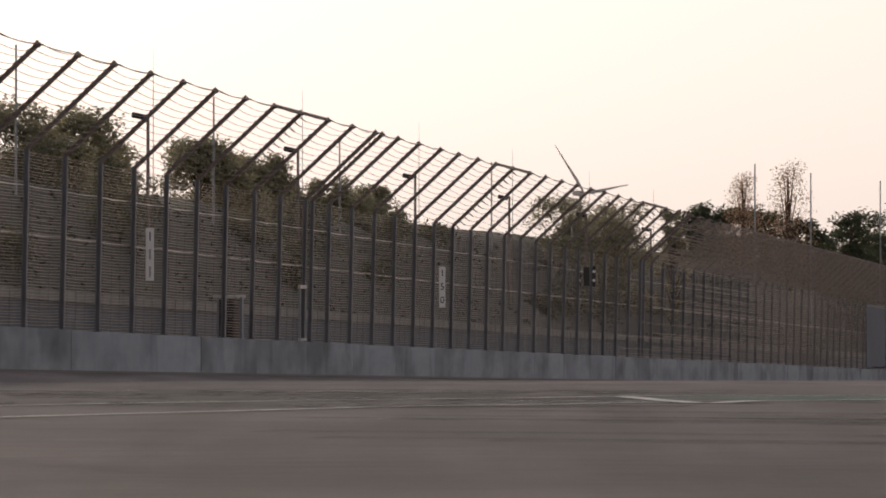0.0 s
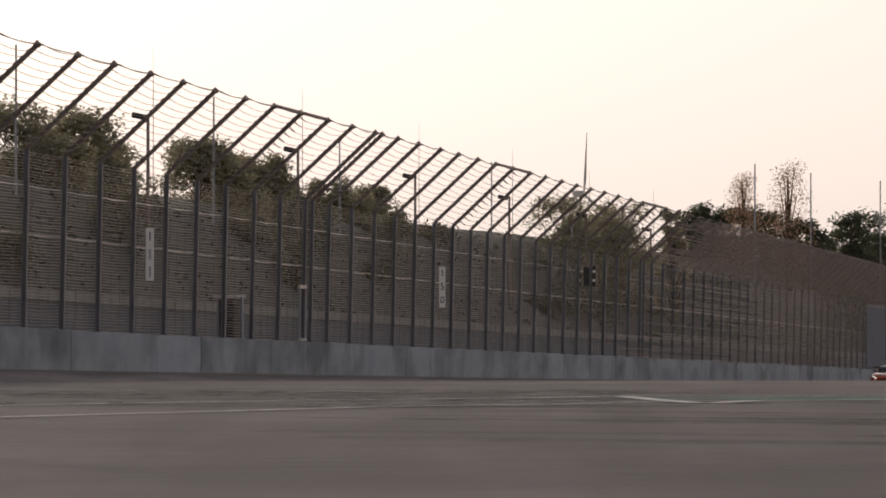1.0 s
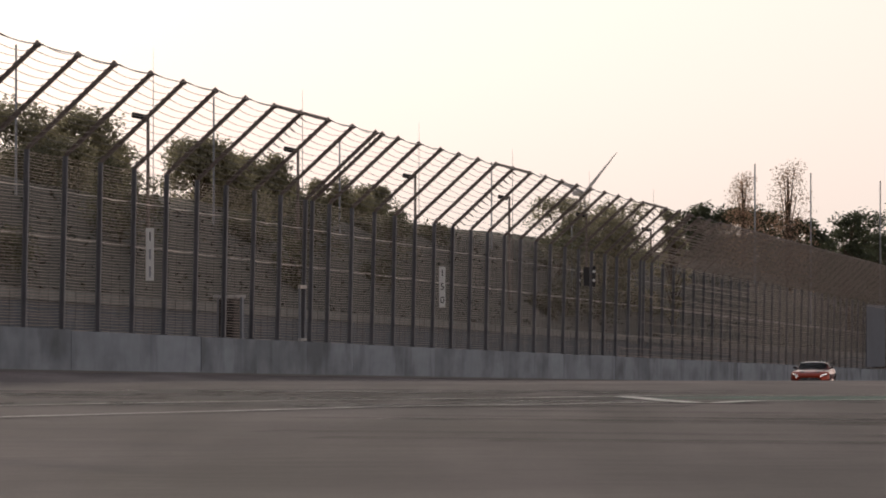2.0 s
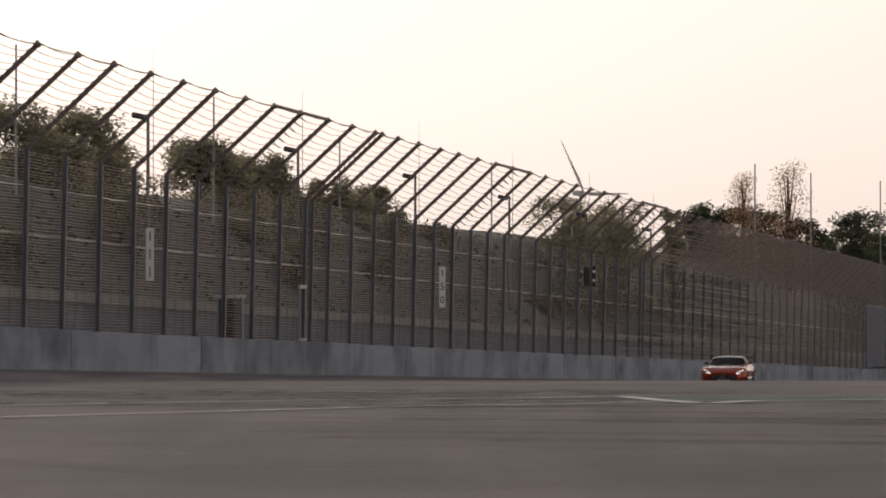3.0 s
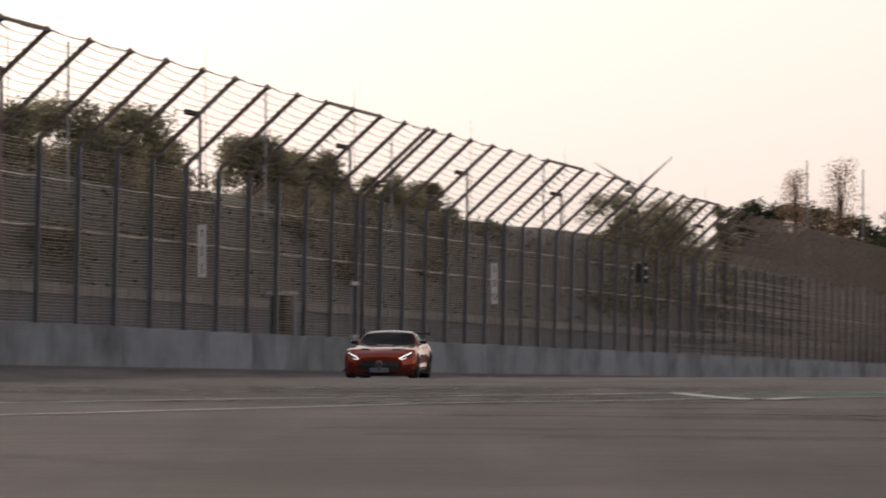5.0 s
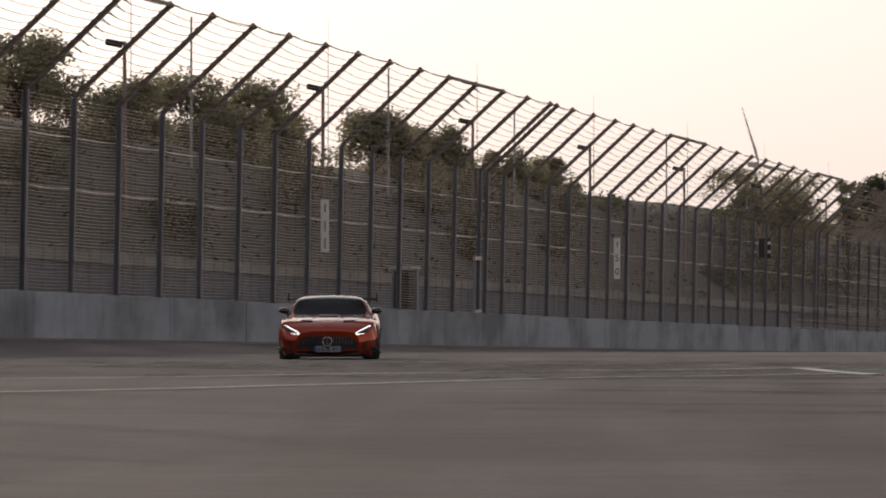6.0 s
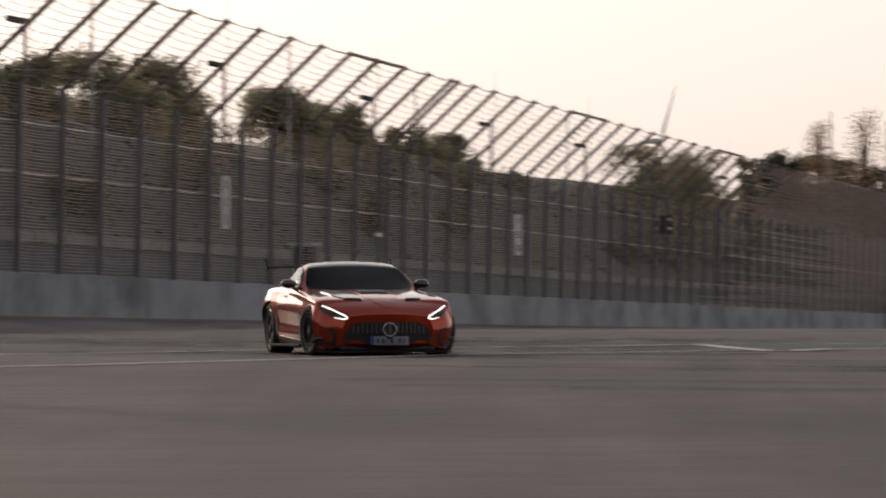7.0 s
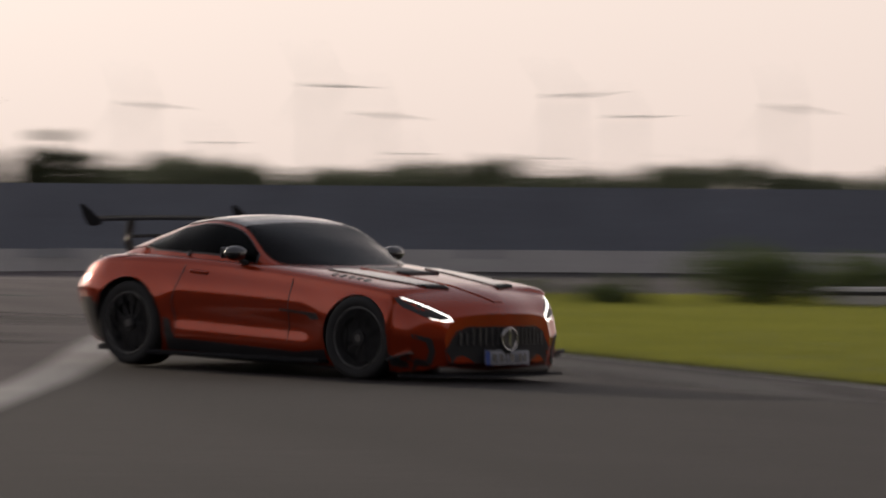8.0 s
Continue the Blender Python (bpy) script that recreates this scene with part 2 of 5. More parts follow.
def strip(name, pts, width, material, label, lift=0.016):
    """A painted band that follows the ground along a smooth line of points."""
    pts = [Vector(p) for p in pts]
    path = []
    for a, b in zip(pts, pts[1:]):
        n = max(2, int((b - a).length / 1.0))
        path += [a.lerp(b, i / n) for i in range(n)]
    path.append(pts[-1])
    vs, fs = [], []
    for i, p in enumerate(path):
        d = (path[min(i + 1, len(path) - 1)] - path[max(i - 1, 0)]).normalized()
        side = Vector((d.y, -d.x))
        for s in (-0.5, 0.5):
            q = p + side * width * s
            vs.append((q.x, q.y, ground_z(q.x, q.y) + lift))
        if i:
            fs.append((2 * i - 2, 2 * i - 1, 2 * i + 1, 2 * i))
    return tagged(mesh_ob(name, vs, fs, material), label, "road marking", kind="structure")


PAINT = mat("worn road paint", (0.60, 0.58, 0.55), 0.7, 0, 0.3, 0.8, 25, 0.2)
GREEN = mat("worn green road paint", (0.03, 0.17, 0.12), 0.75, 0, 0.3, 0.5, 12, 0.2)
RUBBER_FAINT = mat("faint rubber on asphalt", (0.043, 0.038, 0.037), 0.75, 0, 0.2, 0.6, 12, 0.1)
RUBBER = mat("rubber laid on asphalt", (0.024, 0.022, 0.022), 0.7, 0, 0.3, 0.6, 12, 0.1)


def soft_alpha(m, scale, stretch_rot, lo=0.42, hi=0.68, amount=0.7):
    n, l = m.node_tree.nodes, m.node_tree.links
    tc, mp, t, r = n.new("ShaderNodeTexCoord"), n.new("ShaderNodeMapping"), n.new("ShaderNodeTexNoise"), n.new("ShaderNodeMapRange")
    mp.inputs["Rotation"].default_value, mp.inputs["Scale"].default_value = (0, 0, stretch_rot[0]), stretch_rot[1]
    t.inputs["Scale"].default_value, t.inputs["Detail"].default_value = scale, 5
    l.new(tc.outputs["Object"], mp.inputs["Vector"])
    l.new(mp.outputs[0], t.inputs["Vector"])
    l.new(t.outputs["Fac"], r.inputs["Value"])
    for key, v in (("From Min", lo), ("From Max", hi), ("To Min", 0.0), ("To Max", amount)):
        r.inputs[key].default_value = v
    l.new(r.outputs[0], n["Principled BSDF"].inputs["Alpha"])
    return m


soft_alpha(RUBBER, 0.7, (radians(9), (0.8, 0.12, 1)), 0.3, 0.6, 0.85)
soft_alpha(RUBBER_FAINT, 0.5, (radians(9), (0.8, 0.12, 1)), 0.35, 0.7, 0.5)
soft_alpha(GREEN, 0.6, (0, (0.3, 1, 1)), 0.25, 0.5, 0.52)
soft_alpha(PAINT, 2.5, (0, (1, 1, 1)), 0.2, 0.34, 1.0)

strip("track_line", [(-9.43, 78.3), (-8.22, 78.8), (-6.05, 81.0), (-4.8, 83.4), (-3.53, 85.5), (-2.36, 87.1), (-0.03, 89.8), (1.53, 91.3), (3.31, 95.1), (7.15, 95.8), (10.26, 96.5)], 0.22, PAINT, "thin worn white line painted on asphalt")
strip("track_line", [(-7.8, 64.8), (-6.88, 66.0), (-5.17, 69.2), (-4.02, 72.2), (-2.75, 75.2), (-1.01, 79.4), (0.12, 81.3), (1.06, 82.2), (2.12, 83.7), (3.22, 85.5)], 0.22, PAINT, "thin worn white line painted on asphalt")
strip("track_line", [(2.85, 93.1), (3.17, 88.5), (3.58, 84.6), (3.92, 84.6), (4.53, 87.1), (6.63, 88.8), (9.66, 90.9)], 0.3, PAINT, "white edge line bending round a green run-off")
strip("track_line", [(-0.52, 14.0), (2.05, 27.6), (4.6, 41.3), (5.52, 46.3), (6.3, 50.1), (8.93, 64.4)], 0.22, PAINT, "broad white line across the asphalt")
strip("track_line", [(8.4, 63.0), (9.4, 58.5), (10.55, 55.0), (11.3, 52.2), (12.44, 48.2), (13.6, 43), (15.4, 34)], 0.08, PAINT, "thin white edge line beside the grass")
strip("painted_runoff", [(3.87, 89.1), (5.33, 90.9), (6.85, 91.7), (9.87, 92.9)], 5.2, GREEN, "faded green painted run-off on asphalt", 0.012)

rng = random.Random(5)
for i in range(34):
    y0 = rng.uniform(84, 112)
    x0 = rng.uniform(-9, 1) + (y0 - 90) * -0.1
    bend = rng.uniform(0.5, 2.2)
    ln = rng.uniform(3, 8)
    strip("skid_mark", [(x0 + ln * k / 6, y0 - bend * math.sin(k / 6 * 2.6) - 0.5 * k, 0)[:2] for k in range(7)], rng.uniform(0.8, 3.2), RUBBER, "dark curved tyre mark on asphalt", 0.0045 + 0.0002 * i)
for i in range(16):
    y0 = rng.uniform(56, 78)
    x0 = rng.uniform(-2, 4)
    ln = rng.uniform(6, 12)
    strip("skid_mark", [(x0 + ln * k / 6, y0 - (y0 - 50) * 0.05 * k - 0.03 * k * k, 0)[:2] for k in range(7)], rng.uniform(0.6, 2.0), RUBBER_FAINT, "dark streaked tyre mark on asphalt", 0.0046 + 0.0002 * i)

strip("skid_mark", [(9.3, 54.5), (10.4, 51.6), (11.2, 49.0), (12.3, 45.0), (13.4, 40.0), (15.0, 32.0)], 1.1, RUBBER, "dark rubber band along the edge of the grass", 0.0048)
strip("skid_mark", [(9.9, 50.5), (11.0, 46.5), (12.2, 41.5), (13.6, 34.0)], 0.5, RUBBER, "dark rubber band along the edge of the grass", 0.0052)

# ---------- trackside wall and debris fence ----------
WALL_H = 1.13
POST_Y, PITCH = 168.6, 4.51
PITCH_TILT = math.degrees(math.atan(0.0105 * WD.y))
wall = tagged(new("wall_trackside"), "long grey concrete trackside wall of stained panels", "wall", kind="structure")
bm = box(bmesh.new(), (8.97, 0.32, WALL_H + 0.5), pose(0, 0.16, (WALL_H - 0.5) / 2), 0.015)
first = part("panel", bm, CONCRETE, wall)
panel_mesh = first.data
y = WALL_A
k = 0
while y < WALL_B:
    ob = first if k == 0 else new("panel", panel_mesh)
    ob.parent = wall
    ob.matrix_basis = wall_pose(y, rng.uniform(-0.012, 0.012), rng.uniform(-0.02, 0.02)) @ pose(0, 0, 0, 0, PITCH_TILT, 0)
    y += 9.0 * WD.y
    k += 1

# Thin black strip that draws the dark line along the wall's foot.
bm = bmesh.new()
box(bm, ((WALL_B - WALL_A) / WD.y, 0.04, 0.06), Matrix())
tagged(part("drain", bm, BLACK, at=wall_pose((WALL_A + WALL_B) / 2, 0.015, 0.02) @ pose(0, 0, 0, 0, PITCH_TILT, 0)), "thin dark strip along the foot of the wall", "trim", kind="structure")

FENCE_H, ARM_OUT, ARM_UP = 4.69, 2.36, 2.2
fence = thing("debris_fence", "tall dark steel debris fence with inward-leaning cable overhang", "fence")
LEAN = 0.10                                   # the posts lean this far to the track at the kink


def post_mesh(w):
    bm = bmesh.new()
    box(bm, (w, 0.018, FENCE_H), pose(0, 0.056, FENCE_H / 2))
    box(bm, (w, 0.018, FENCE_H), pose(0, -0.056, FENCE_H / 2))
    box(bm, (0.014, 0.10, FENCE_H), pose(0, 0, FENCE_H / 2))
    box(bm, (w + 0.1, 0.26, 0.03), pose(0, 0, 0.015))
    bmesh.ops.transform(bm, matrix=Matrix(((1, 0, 0, 0), (0, 1, -LEAN / FENCE_H, 0), (0, 0, 1, 0), (0, 0, 0, 1))), verts=bm.verts)
    return bm


def arm_mesh(w, cleats=14, spikes=False):
    bm = bmesh.new()
    ln = math.hypot(ARM_OUT, ARM_UP)
    tilt = pose(0, 0, 0, math.degrees(math.atan2(ARM_OUT, ARM_UP)), 0, 0)
    box(bm, (w, 0.018, ln), tilt @ pose(0, 0.047, ln / 2))
    box(bm, (w, 0.018, ln), tilt @ pose(0, -0.047, ln / 2))
    box(bm, (0.014, 0.09, ln), tilt @ pose(0, 0, ln / 2))
    box(bm, (w + 0.03, 0.16, 0.10), tilt @ pose(0, 0, ln))
    for i in range(cleats):
        box(bm, (w * 0.6, 0.03, 0.06), tilt @ pose(0, 0.066, ln * (i + 0.7) / cleats))
        if spikes:
            rod(bm, tilt @ Vector((0, -0.05, ln * (i + 0.5) / cleats)), tilt @ Vector((0.2, -0.26, ln * (i + 0.5) / cleats)), 0.016)
    return bm


post_a = part("post", post_mesh(0.125), POSTSTEEL, fence)
arm_a = part("arm", arm_mesh(0.105), STEEL, post_a)
arm_a.matrix_basis = pose(0, -LEAN, FENCE_H)
post_b = part("post", post_mesh(0.19), POSTSTEEL, fence, "heavier expansion post")
arm_b = part("arm", arm_mesh(0.15, 14, True), STEEL, post_b)
arm_b.matrix_basis = pose(0, -LEAN, FENCE_H)
used = set()
FIRST_I, LAST_I = int((WALL_A - POST_Y) / PITCH) + 1, int((WALL_B - POST_Y) / PITCH)
slots = [(i, 0.0) for i in range(FIRST_I, LAST_I + 1)] + [(6, 1.3), (26, 1.3), (-14, 1.3)]
for i, extra in slots:
    heavy = (i - 3) % 10 == 0 and not extra
    src = (post_b, arm_b) if heavy else (post_a, arm_a)
    if src[0] in used:
        p = new("post", src[0].data)
        a = new("arm", src[1].data)
        p.parent, a.parent = fence, p
        a.matrix_basis = src[1].matrix_basis
        if heavy:
            tagged(p, "heavier expansion post")
    else:
        p, a = src
        used.add(p)
    p.matrix_basis = wall_pose(POST_Y + PITCH * i + extra, -0.16, WALL_H) @ pose(0, 0, 0, rng.uniform(-0.2, 0.2), rng.uniform(-0.15, 0.15), rng.uniform(-1, 1))


def fence_line(frac_v, frac_a, sag, jitter=0.0, sub=6, proud=0.10):
    pts = []
    for i in range(FIRST_I, LAST_I):
        dip = sag * rng.uniform(0.7, 1.25)
        for k in range(sub):
            f = k / sub
            out = -0.16 + proud + LEAN * frac_v + ARM_OUT * frac_a
            up = WALL_H + FENCE_H * frac_v + ARM_UP * frac_a - dip * 4 * f * (1 - f)
            pts.append(wall_pt(POST_Y + PITCH * (i + f), out, up + (rng.uniform(-jitter, jitter) if jitter else 0)))
    return pts


for k in range(14):
    v, f = tubes([fence_line(1.0, (k + 0.7) / 14 + 0.02, 0.085)], 0.0095, 4)
    mesh_ob("cable", v, f, CABLE, fence)
v, f = tubes([fence_line(1.0, 1.0, 0.05, 0.0, 6, 0.03)], 0.014, 5)
mesh_ob("cable", v, f, CABLE, fence, "thick cable along the tips of the arms")
v, f = tubes([fence_line((k + 0.5) / 58, 0.0, 0.01 + 0.025 * rng.random(), 0.006, 4, -0.11) for k in range(58)], 0.0075, 3)
tagged(mesh_ob("wire_mesh", v, f, MESHWIRE, fence), "close-set horizontal wires", kind="stuff")
paths = []
for i in range(FIRST_I, LAST_I):
    for k in range(1, 4):
        yy = POST_Y + PITCH * (i + k / 4)
        paths.append((wall_pt(yy, -0.285, WALL_H), wall_pt(yy, -0.285 + LEAN, WALL_H + FENCE_H)))
vs, fs = [], []
for a, b in paths:
    n0 = len(vs)
    for q in (a, b):
        for dx, dy in ((-0.004, 0), (0.004, 0.003), (0.004, -0.003)):
            vs.append((q.x + dx, q.y + dy, q.z))
    fs += [(n0, n0 + 1, n0 + 4, n0 + 3), (n0 + 1, n0 + 2, n0 + 5, n0 + 4), (n0 + 2, n0, n0 + 3, n0 + 5)]
tagged(mesh_ob("mesh_wire", vs, fs, CABLE, fence), "thin upright mesh wires", kind="stuff")
for fr in (0.535, 0.80):
    v, f = tubes([fence_line(fr, 0.0, 0.03, 0.006, 6, -0.10)], 0.013, 5)
    mesh_ob("cable", v, f, BRIGHT, fence, "galvanised tension cable with sun glints painted along it")
net = []
for k in range(42):
    fr = (k + 0.5) / 42
    net.append([wall_pt(yy, -0.06 + LEAN + ARM_OUT * fr, WALL_H + FENCE_H + ARM_UP * fr + rng.uniform(-0.01, 0.01)) for yy in np.arange(POST_Y + PITCH * rng.randint(26, 29), POST_Y + PITCH * LAST_I, PITCH)])
low = []
for k in range(40):
    fr = (k + 0.5) / 40
    low.append([wall_pt(yy, -0.06 + LEAN * fr, WALL_H + FENCE_H * fr + rng.uniform(-0.01, 0.01)) for yy in np.arange(POST_Y + PITCH * rng.randint(24, 38), POST_Y + PITCH * LAST_I, PITCH)])
v, f = tubes(low, 0.013, 3)
tagged(mesh_ob("netting", v, f, MESHWIRE, fence), "fine netting on the far posts", kind="stuff")
v, f = tubes(net, 0.023, 3)
tagged(mesh_ob("netting", v, f, NET, fence), "dense netting on the overhang", kind="stuff")
for i in (2, 3, 12, 13, 22, 23, -8, -7):
    bm = bmesh.new()
    d = PITCH / WD.y
    box(bm, (d, 0.07, 0.09))
    part("tie_bar", bm, STEEL, fence, at=wall_pose(POST_Y + PITCH * (i + 0.5), -0.16 + LEAN + ARM_OUT, WALL_H + FENCE_H + ARM_UP) @ pose(0, 0, 0, 0, PITCH_TILT, 0))


DARKMESH = mat("dark fence mesh", (0.118, 0.135, 0.17), 0.7, 0.3, 0.25, 0.2, 3)
bm = box(bmesh.new(), (16.0, 0.04, FENCE_H - 0.3), pose(0, 0, FENCE_H / 2), 0.01)
part("screen_panel", bm, DARKMESH, fence, "dark screening panel on the fence", at=wall_pose(421, 0.02, WALL_H))


# ---------- boards, boxes and cabinets on the fence ----------
def letters(txt, size, material, parent, m, name="number"):
    cu = bpy.data.curves.new(name, "FONT")
    cu.body, cu.size, cu.align_x, cu.align_y, cu.extrude = txt, size, "CENTER", "CENTER", 0.004
    tmp = new(name, cu)
    me = bpy.data.meshes.new_from_object(tmp.evaluated_get(bpy.context.evaluated_depsgraph_get()))
    bpy.data.objects.remove(tmp)
    me.materials.clear()
    me.materials.append(material)
    ob = new(name, me)
    ob.parent, ob.matrix_basis = parent, m
    return ob


def distance_board(y, top, height, digits):
    """Upright board that faces the drivers coming along the wall."""
    t = thing("distance_board", "tall narrow white distance board with black numerals on fence", "sign", "distance boards")
    m = wall_pose(y, 0.25, 0)
    t.matrix_basis = Matrix.Translation((m.translation.x, m.translation.y, EYE + top - height)) @ pose(0, 0, 0, 0, 0, 8)
    part("board", box(bmesh.new(), (0.23, 0.03, height), pose(0, 0, height / 2), 0.006), WHITE, t)
    part("bracket", box(bmesh.new(), (0.06, 0.45, 0.06), pose(0, 0.24, height * 0.8)), STEEL, t)
    part("bracket", box(bmesh.new(), (0.06, 0.45, 0.06), pose(0, 0.24, height * 0.2)), STEEL, t)
    for k, d in enumerate(digits):
        z = height * (0.83 - 0.33 * k)
        if d:
            letters(d, 0.36, BLACK, t, pose(0, -0.018, z, 90, 0, 0))
        else:
            part("bar", box(bmesh.new(), (0.05, 0.008, 0.3), pose(0, -0.018, z)), GREYBOX, t)


distance_board(169.2, (585 - 404) / 10500 * 169.2, 1.5, ("1", "", ""))
distance_board(222.6, (585 - 472) / 10500 * 222.6, 1.53, ("1", "5", "0"))


def signal_panel():
    t = thing("signal_panel", "black trackside light panel hung on the fence", "signal light")
    yy = 263.5
    t.matrix_basis = Matrix.Translation(((1038 - 784) / 10500 * yy, yy, EYE + (585 - 507) / 10500 * yy))
    part("housing", box(bmesh.new(), (0.27, 0.14, 0.86), pose(0, 0, 0.43), 0.02), BLACK, t)
    for s in (-0.33, 0.33):
        part("side_wing", box(bmesh.new(), (0.15, 0.1, 0.9), pose(s, 0, 0.43), 0.01), BLACK, t)
    for sx in (-0.33, 0.33):
        for sz in (0.26, 0.66):
            part("lamp", rod(bmesh.new(), (sx, -0.05, sz), (sx, -0.12, sz), 0.07, seg=12), WHITE, t, "small pale lamp")
    part("bracket", box(bmesh.new(), (0.9, 0.06, 0.06), pose(0, 0.1, 0.45)), STEEL, t)


signal_panel()


def service_cabinet():
    t = thing("service_cabinet", "grey steel equipment cabinet behind the fence", "cabinet")
    t.matrix_basis = wall_pose(185.6, -0.62, WALL_H - 0.1) @ pose(0, 0, 0, 0, 0, 70)
    # Solid black box stands in for the dark inside of the open frame.
    part("body", box(bmesh.new(), (0.55, 0.5, 1.35), pose(0, 0, 0.67), 0.02), BLACK, t, "solid black box for the frame's dark inside")
    part("roof", box(bmesh.new(), (0.85, 0.6, 0.1), pose(0.02, 0, 1.42), 0.02), CONCRETE_PALE, t, "pale roof cap")
    for s in (-0.42, 0.42):
        part("side_frame", box(bmesh.new(), (0.08, 0.1, 1.4), pose(s, 0, 0.7)), GREYBOX, t)
    part("plinth", box(bmesh.new(), (0.9, 0.6, 1.2), pose(0, 0, -0.6)), CONCRETE, t)
    for z in (0.3, 0.75, 1.1):
        part("hatch", box(bmesh.new(), (0.3, 0.03, 0.22), pose(0, -0.26, z), 0.01), RETAIN, t)


service_cabinet()
g = thing("fence_gate", "narrow steel gate frame set in the fence", "gate")
g.matrix_basis = wall_pose(195.3, -0.1, WALL_H)
part("jamb", box(bmesh.new(), (0.06, 0.06, 1.75), pose(-0.5, 0, 0.875)), GREYBOX, g)
part("jamb", box(bmesh.new(), (0.06, 0.06, 1.75), pose(0.5, 0, 0.875)), GREYBOX, g)
part("head", box(bmesh.new(), (1.12, 0.1, 0.12), pose(0, 0, 1.8)), BRIGHT, g)
part("sill", box(bmesh.new(), (1.12, 0.1, 0.1), pose(0, 0, 0.06)), CONCRETE_PALE, g)

# ---------- behind the fence: retaining wall, bank, poles ----------
BANK_END = 470.0


def bank_rise(y):
    """The bank grows higher down the straight."""
    return max(0.0, min(1.9, (y - 235) * 0.0105))


def sweep(name, profile, y0, y1, step, material, label, category, jitter=0.0, smooth=False):
    """A run along the wall with the given (out, up) profile over the wall's foot."""
    ys = np.arange(y0, y1 + step, step)
    vs = []
    for yy in ys:
        for o, u in profile:
            vs.append(wall_pt(yy, o, u + (bank_rise(yy) if u > 5 else 0) + (rng.uniform(-jitter, jitter) if jitter and u > 2.3 else 0)))
    w = len(profile)
    fs = [(j * w + i, j * w + i + 1, (j + 1) * w + i + 1, (j + 1) * w + i) for j in range(len(ys) - 1) for i in range(w - 1)]
    return tagged(mesh_ob(name, vs, fs, material, smooth=smooth), label, category, kind="structure")


sweep("wall_retaining", [(-4.6, -0.6), (-4.6, 2.2), (-4.95, 2.2), (-4.95, -0.6)], -60, BANK_END, 10, RETAIN, "dark grey concrete retaining wall behind the fence", "wall")
sweep("coping", [(-4.5, 2.202), (-4.5, 2.52), (-5.0, 2.52), (-5.0, 2.202), (-4.5, 2.202)], -60, BANK_END, 10, COPING, "pale concrete coping on the retaining wall", "trim")
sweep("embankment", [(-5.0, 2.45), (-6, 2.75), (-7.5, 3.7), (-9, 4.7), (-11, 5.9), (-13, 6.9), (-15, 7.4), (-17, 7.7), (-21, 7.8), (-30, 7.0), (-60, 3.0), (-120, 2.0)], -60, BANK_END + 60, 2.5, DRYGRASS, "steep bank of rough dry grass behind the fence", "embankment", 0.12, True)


def tufts():
    vs, fs = [], []
    for _ in range(6000):
        yy = rng.uniform(100, 460)
        o = -rng.uniform(5.6, 19)
        u = float(np.interp(-o, [5, 6, 7.5, 9, 11, 13, 15, 17, 21], [2.45, 2.75, 3.7, 4.7, 5.9, 6.9, 7.4, 7.7, 7.8]))
        p = wall_pt(yy, o, u - 0.03 + (bank_rise(yy) if u > 5 else 0))
        h, a = rng.uniform(0.05, 0.17), rng.uniform(0, 6.28)
        w = rng.uniform(0.05, 0.14)
        c, s = math.cos(a) * w, math.sin(a) * w
        n0 = len(vs)
        vs += [(p.x - c, p.y - s, p.z), (p.x + c, p.y + s, p.z), (p.x + rng.uniform(-0.2, 0.2), p.y, p.z + h)]
        fs.append((n0, n0 + 1, n0 + 2))
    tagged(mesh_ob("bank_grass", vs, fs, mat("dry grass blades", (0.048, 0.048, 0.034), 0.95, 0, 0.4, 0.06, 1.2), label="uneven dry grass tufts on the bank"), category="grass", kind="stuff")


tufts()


def bank_up(out):
    return float(np.interp(-out, [5, 6, 7.5, 9, 11, 13, 15, 17, 21, 30, 60, 120], [2.45, 2.75, 3.7, 4.7, 5.9, 6.9, 7.4, 7.7, 7.8, 7.0, 3.0, 2.0]))


def flood_pole(yy, top):
    x = SLOPE * yy + X0 - 8.0
    base = wall_base(yy) + bank_up(-7.9) - 0.3
    t = thing("floodlight_pole", "dark steel floodlight pole standing on the grass bank", "lamp post", "floodlights on the bank", Matrix.Translation((x, yy, base)))
    h = EYE + top - base
    part("pole", rod(bmesh.new(), (0, 0, 0), (0, 0, h), 0.075, 0.055, 10), STEEL, t)
    bm = box(bmesh.new(), (0.52, 0.3, 0.2), pose(-0.32, 0, h - 0.02, 0, 12, 0), 0.04)
    part("lamp_head", bm, BLACK, t)
    part("bracket", box(bmesh.new(), (0.16, 0.1, 0.12), pose(-0.02, 0, h - 0.02)), STEEL, t)
    r = thing("lightning_rod", "very thin steel lightning rod on the grass bank", "mast", "lightning rods", Matrix.Translation((x + 0.17, yy + 0.3, base)))
    part("rod", rod(bmesh.new(), (0, 0, 0), (0, 0, h + 1.0), 0.016, 0.014, 6), STEEL, r)
    part("tip", rod(bmesh.new(), (0, 0, h + 1.0), (0, 0, h + 2.4), 0.012, 0.004, 6), STEEL, r)


for k in range(-1, 6):
    flood_pole(209.0 + 29.3 * k, 7.57 - 0.3 * k)


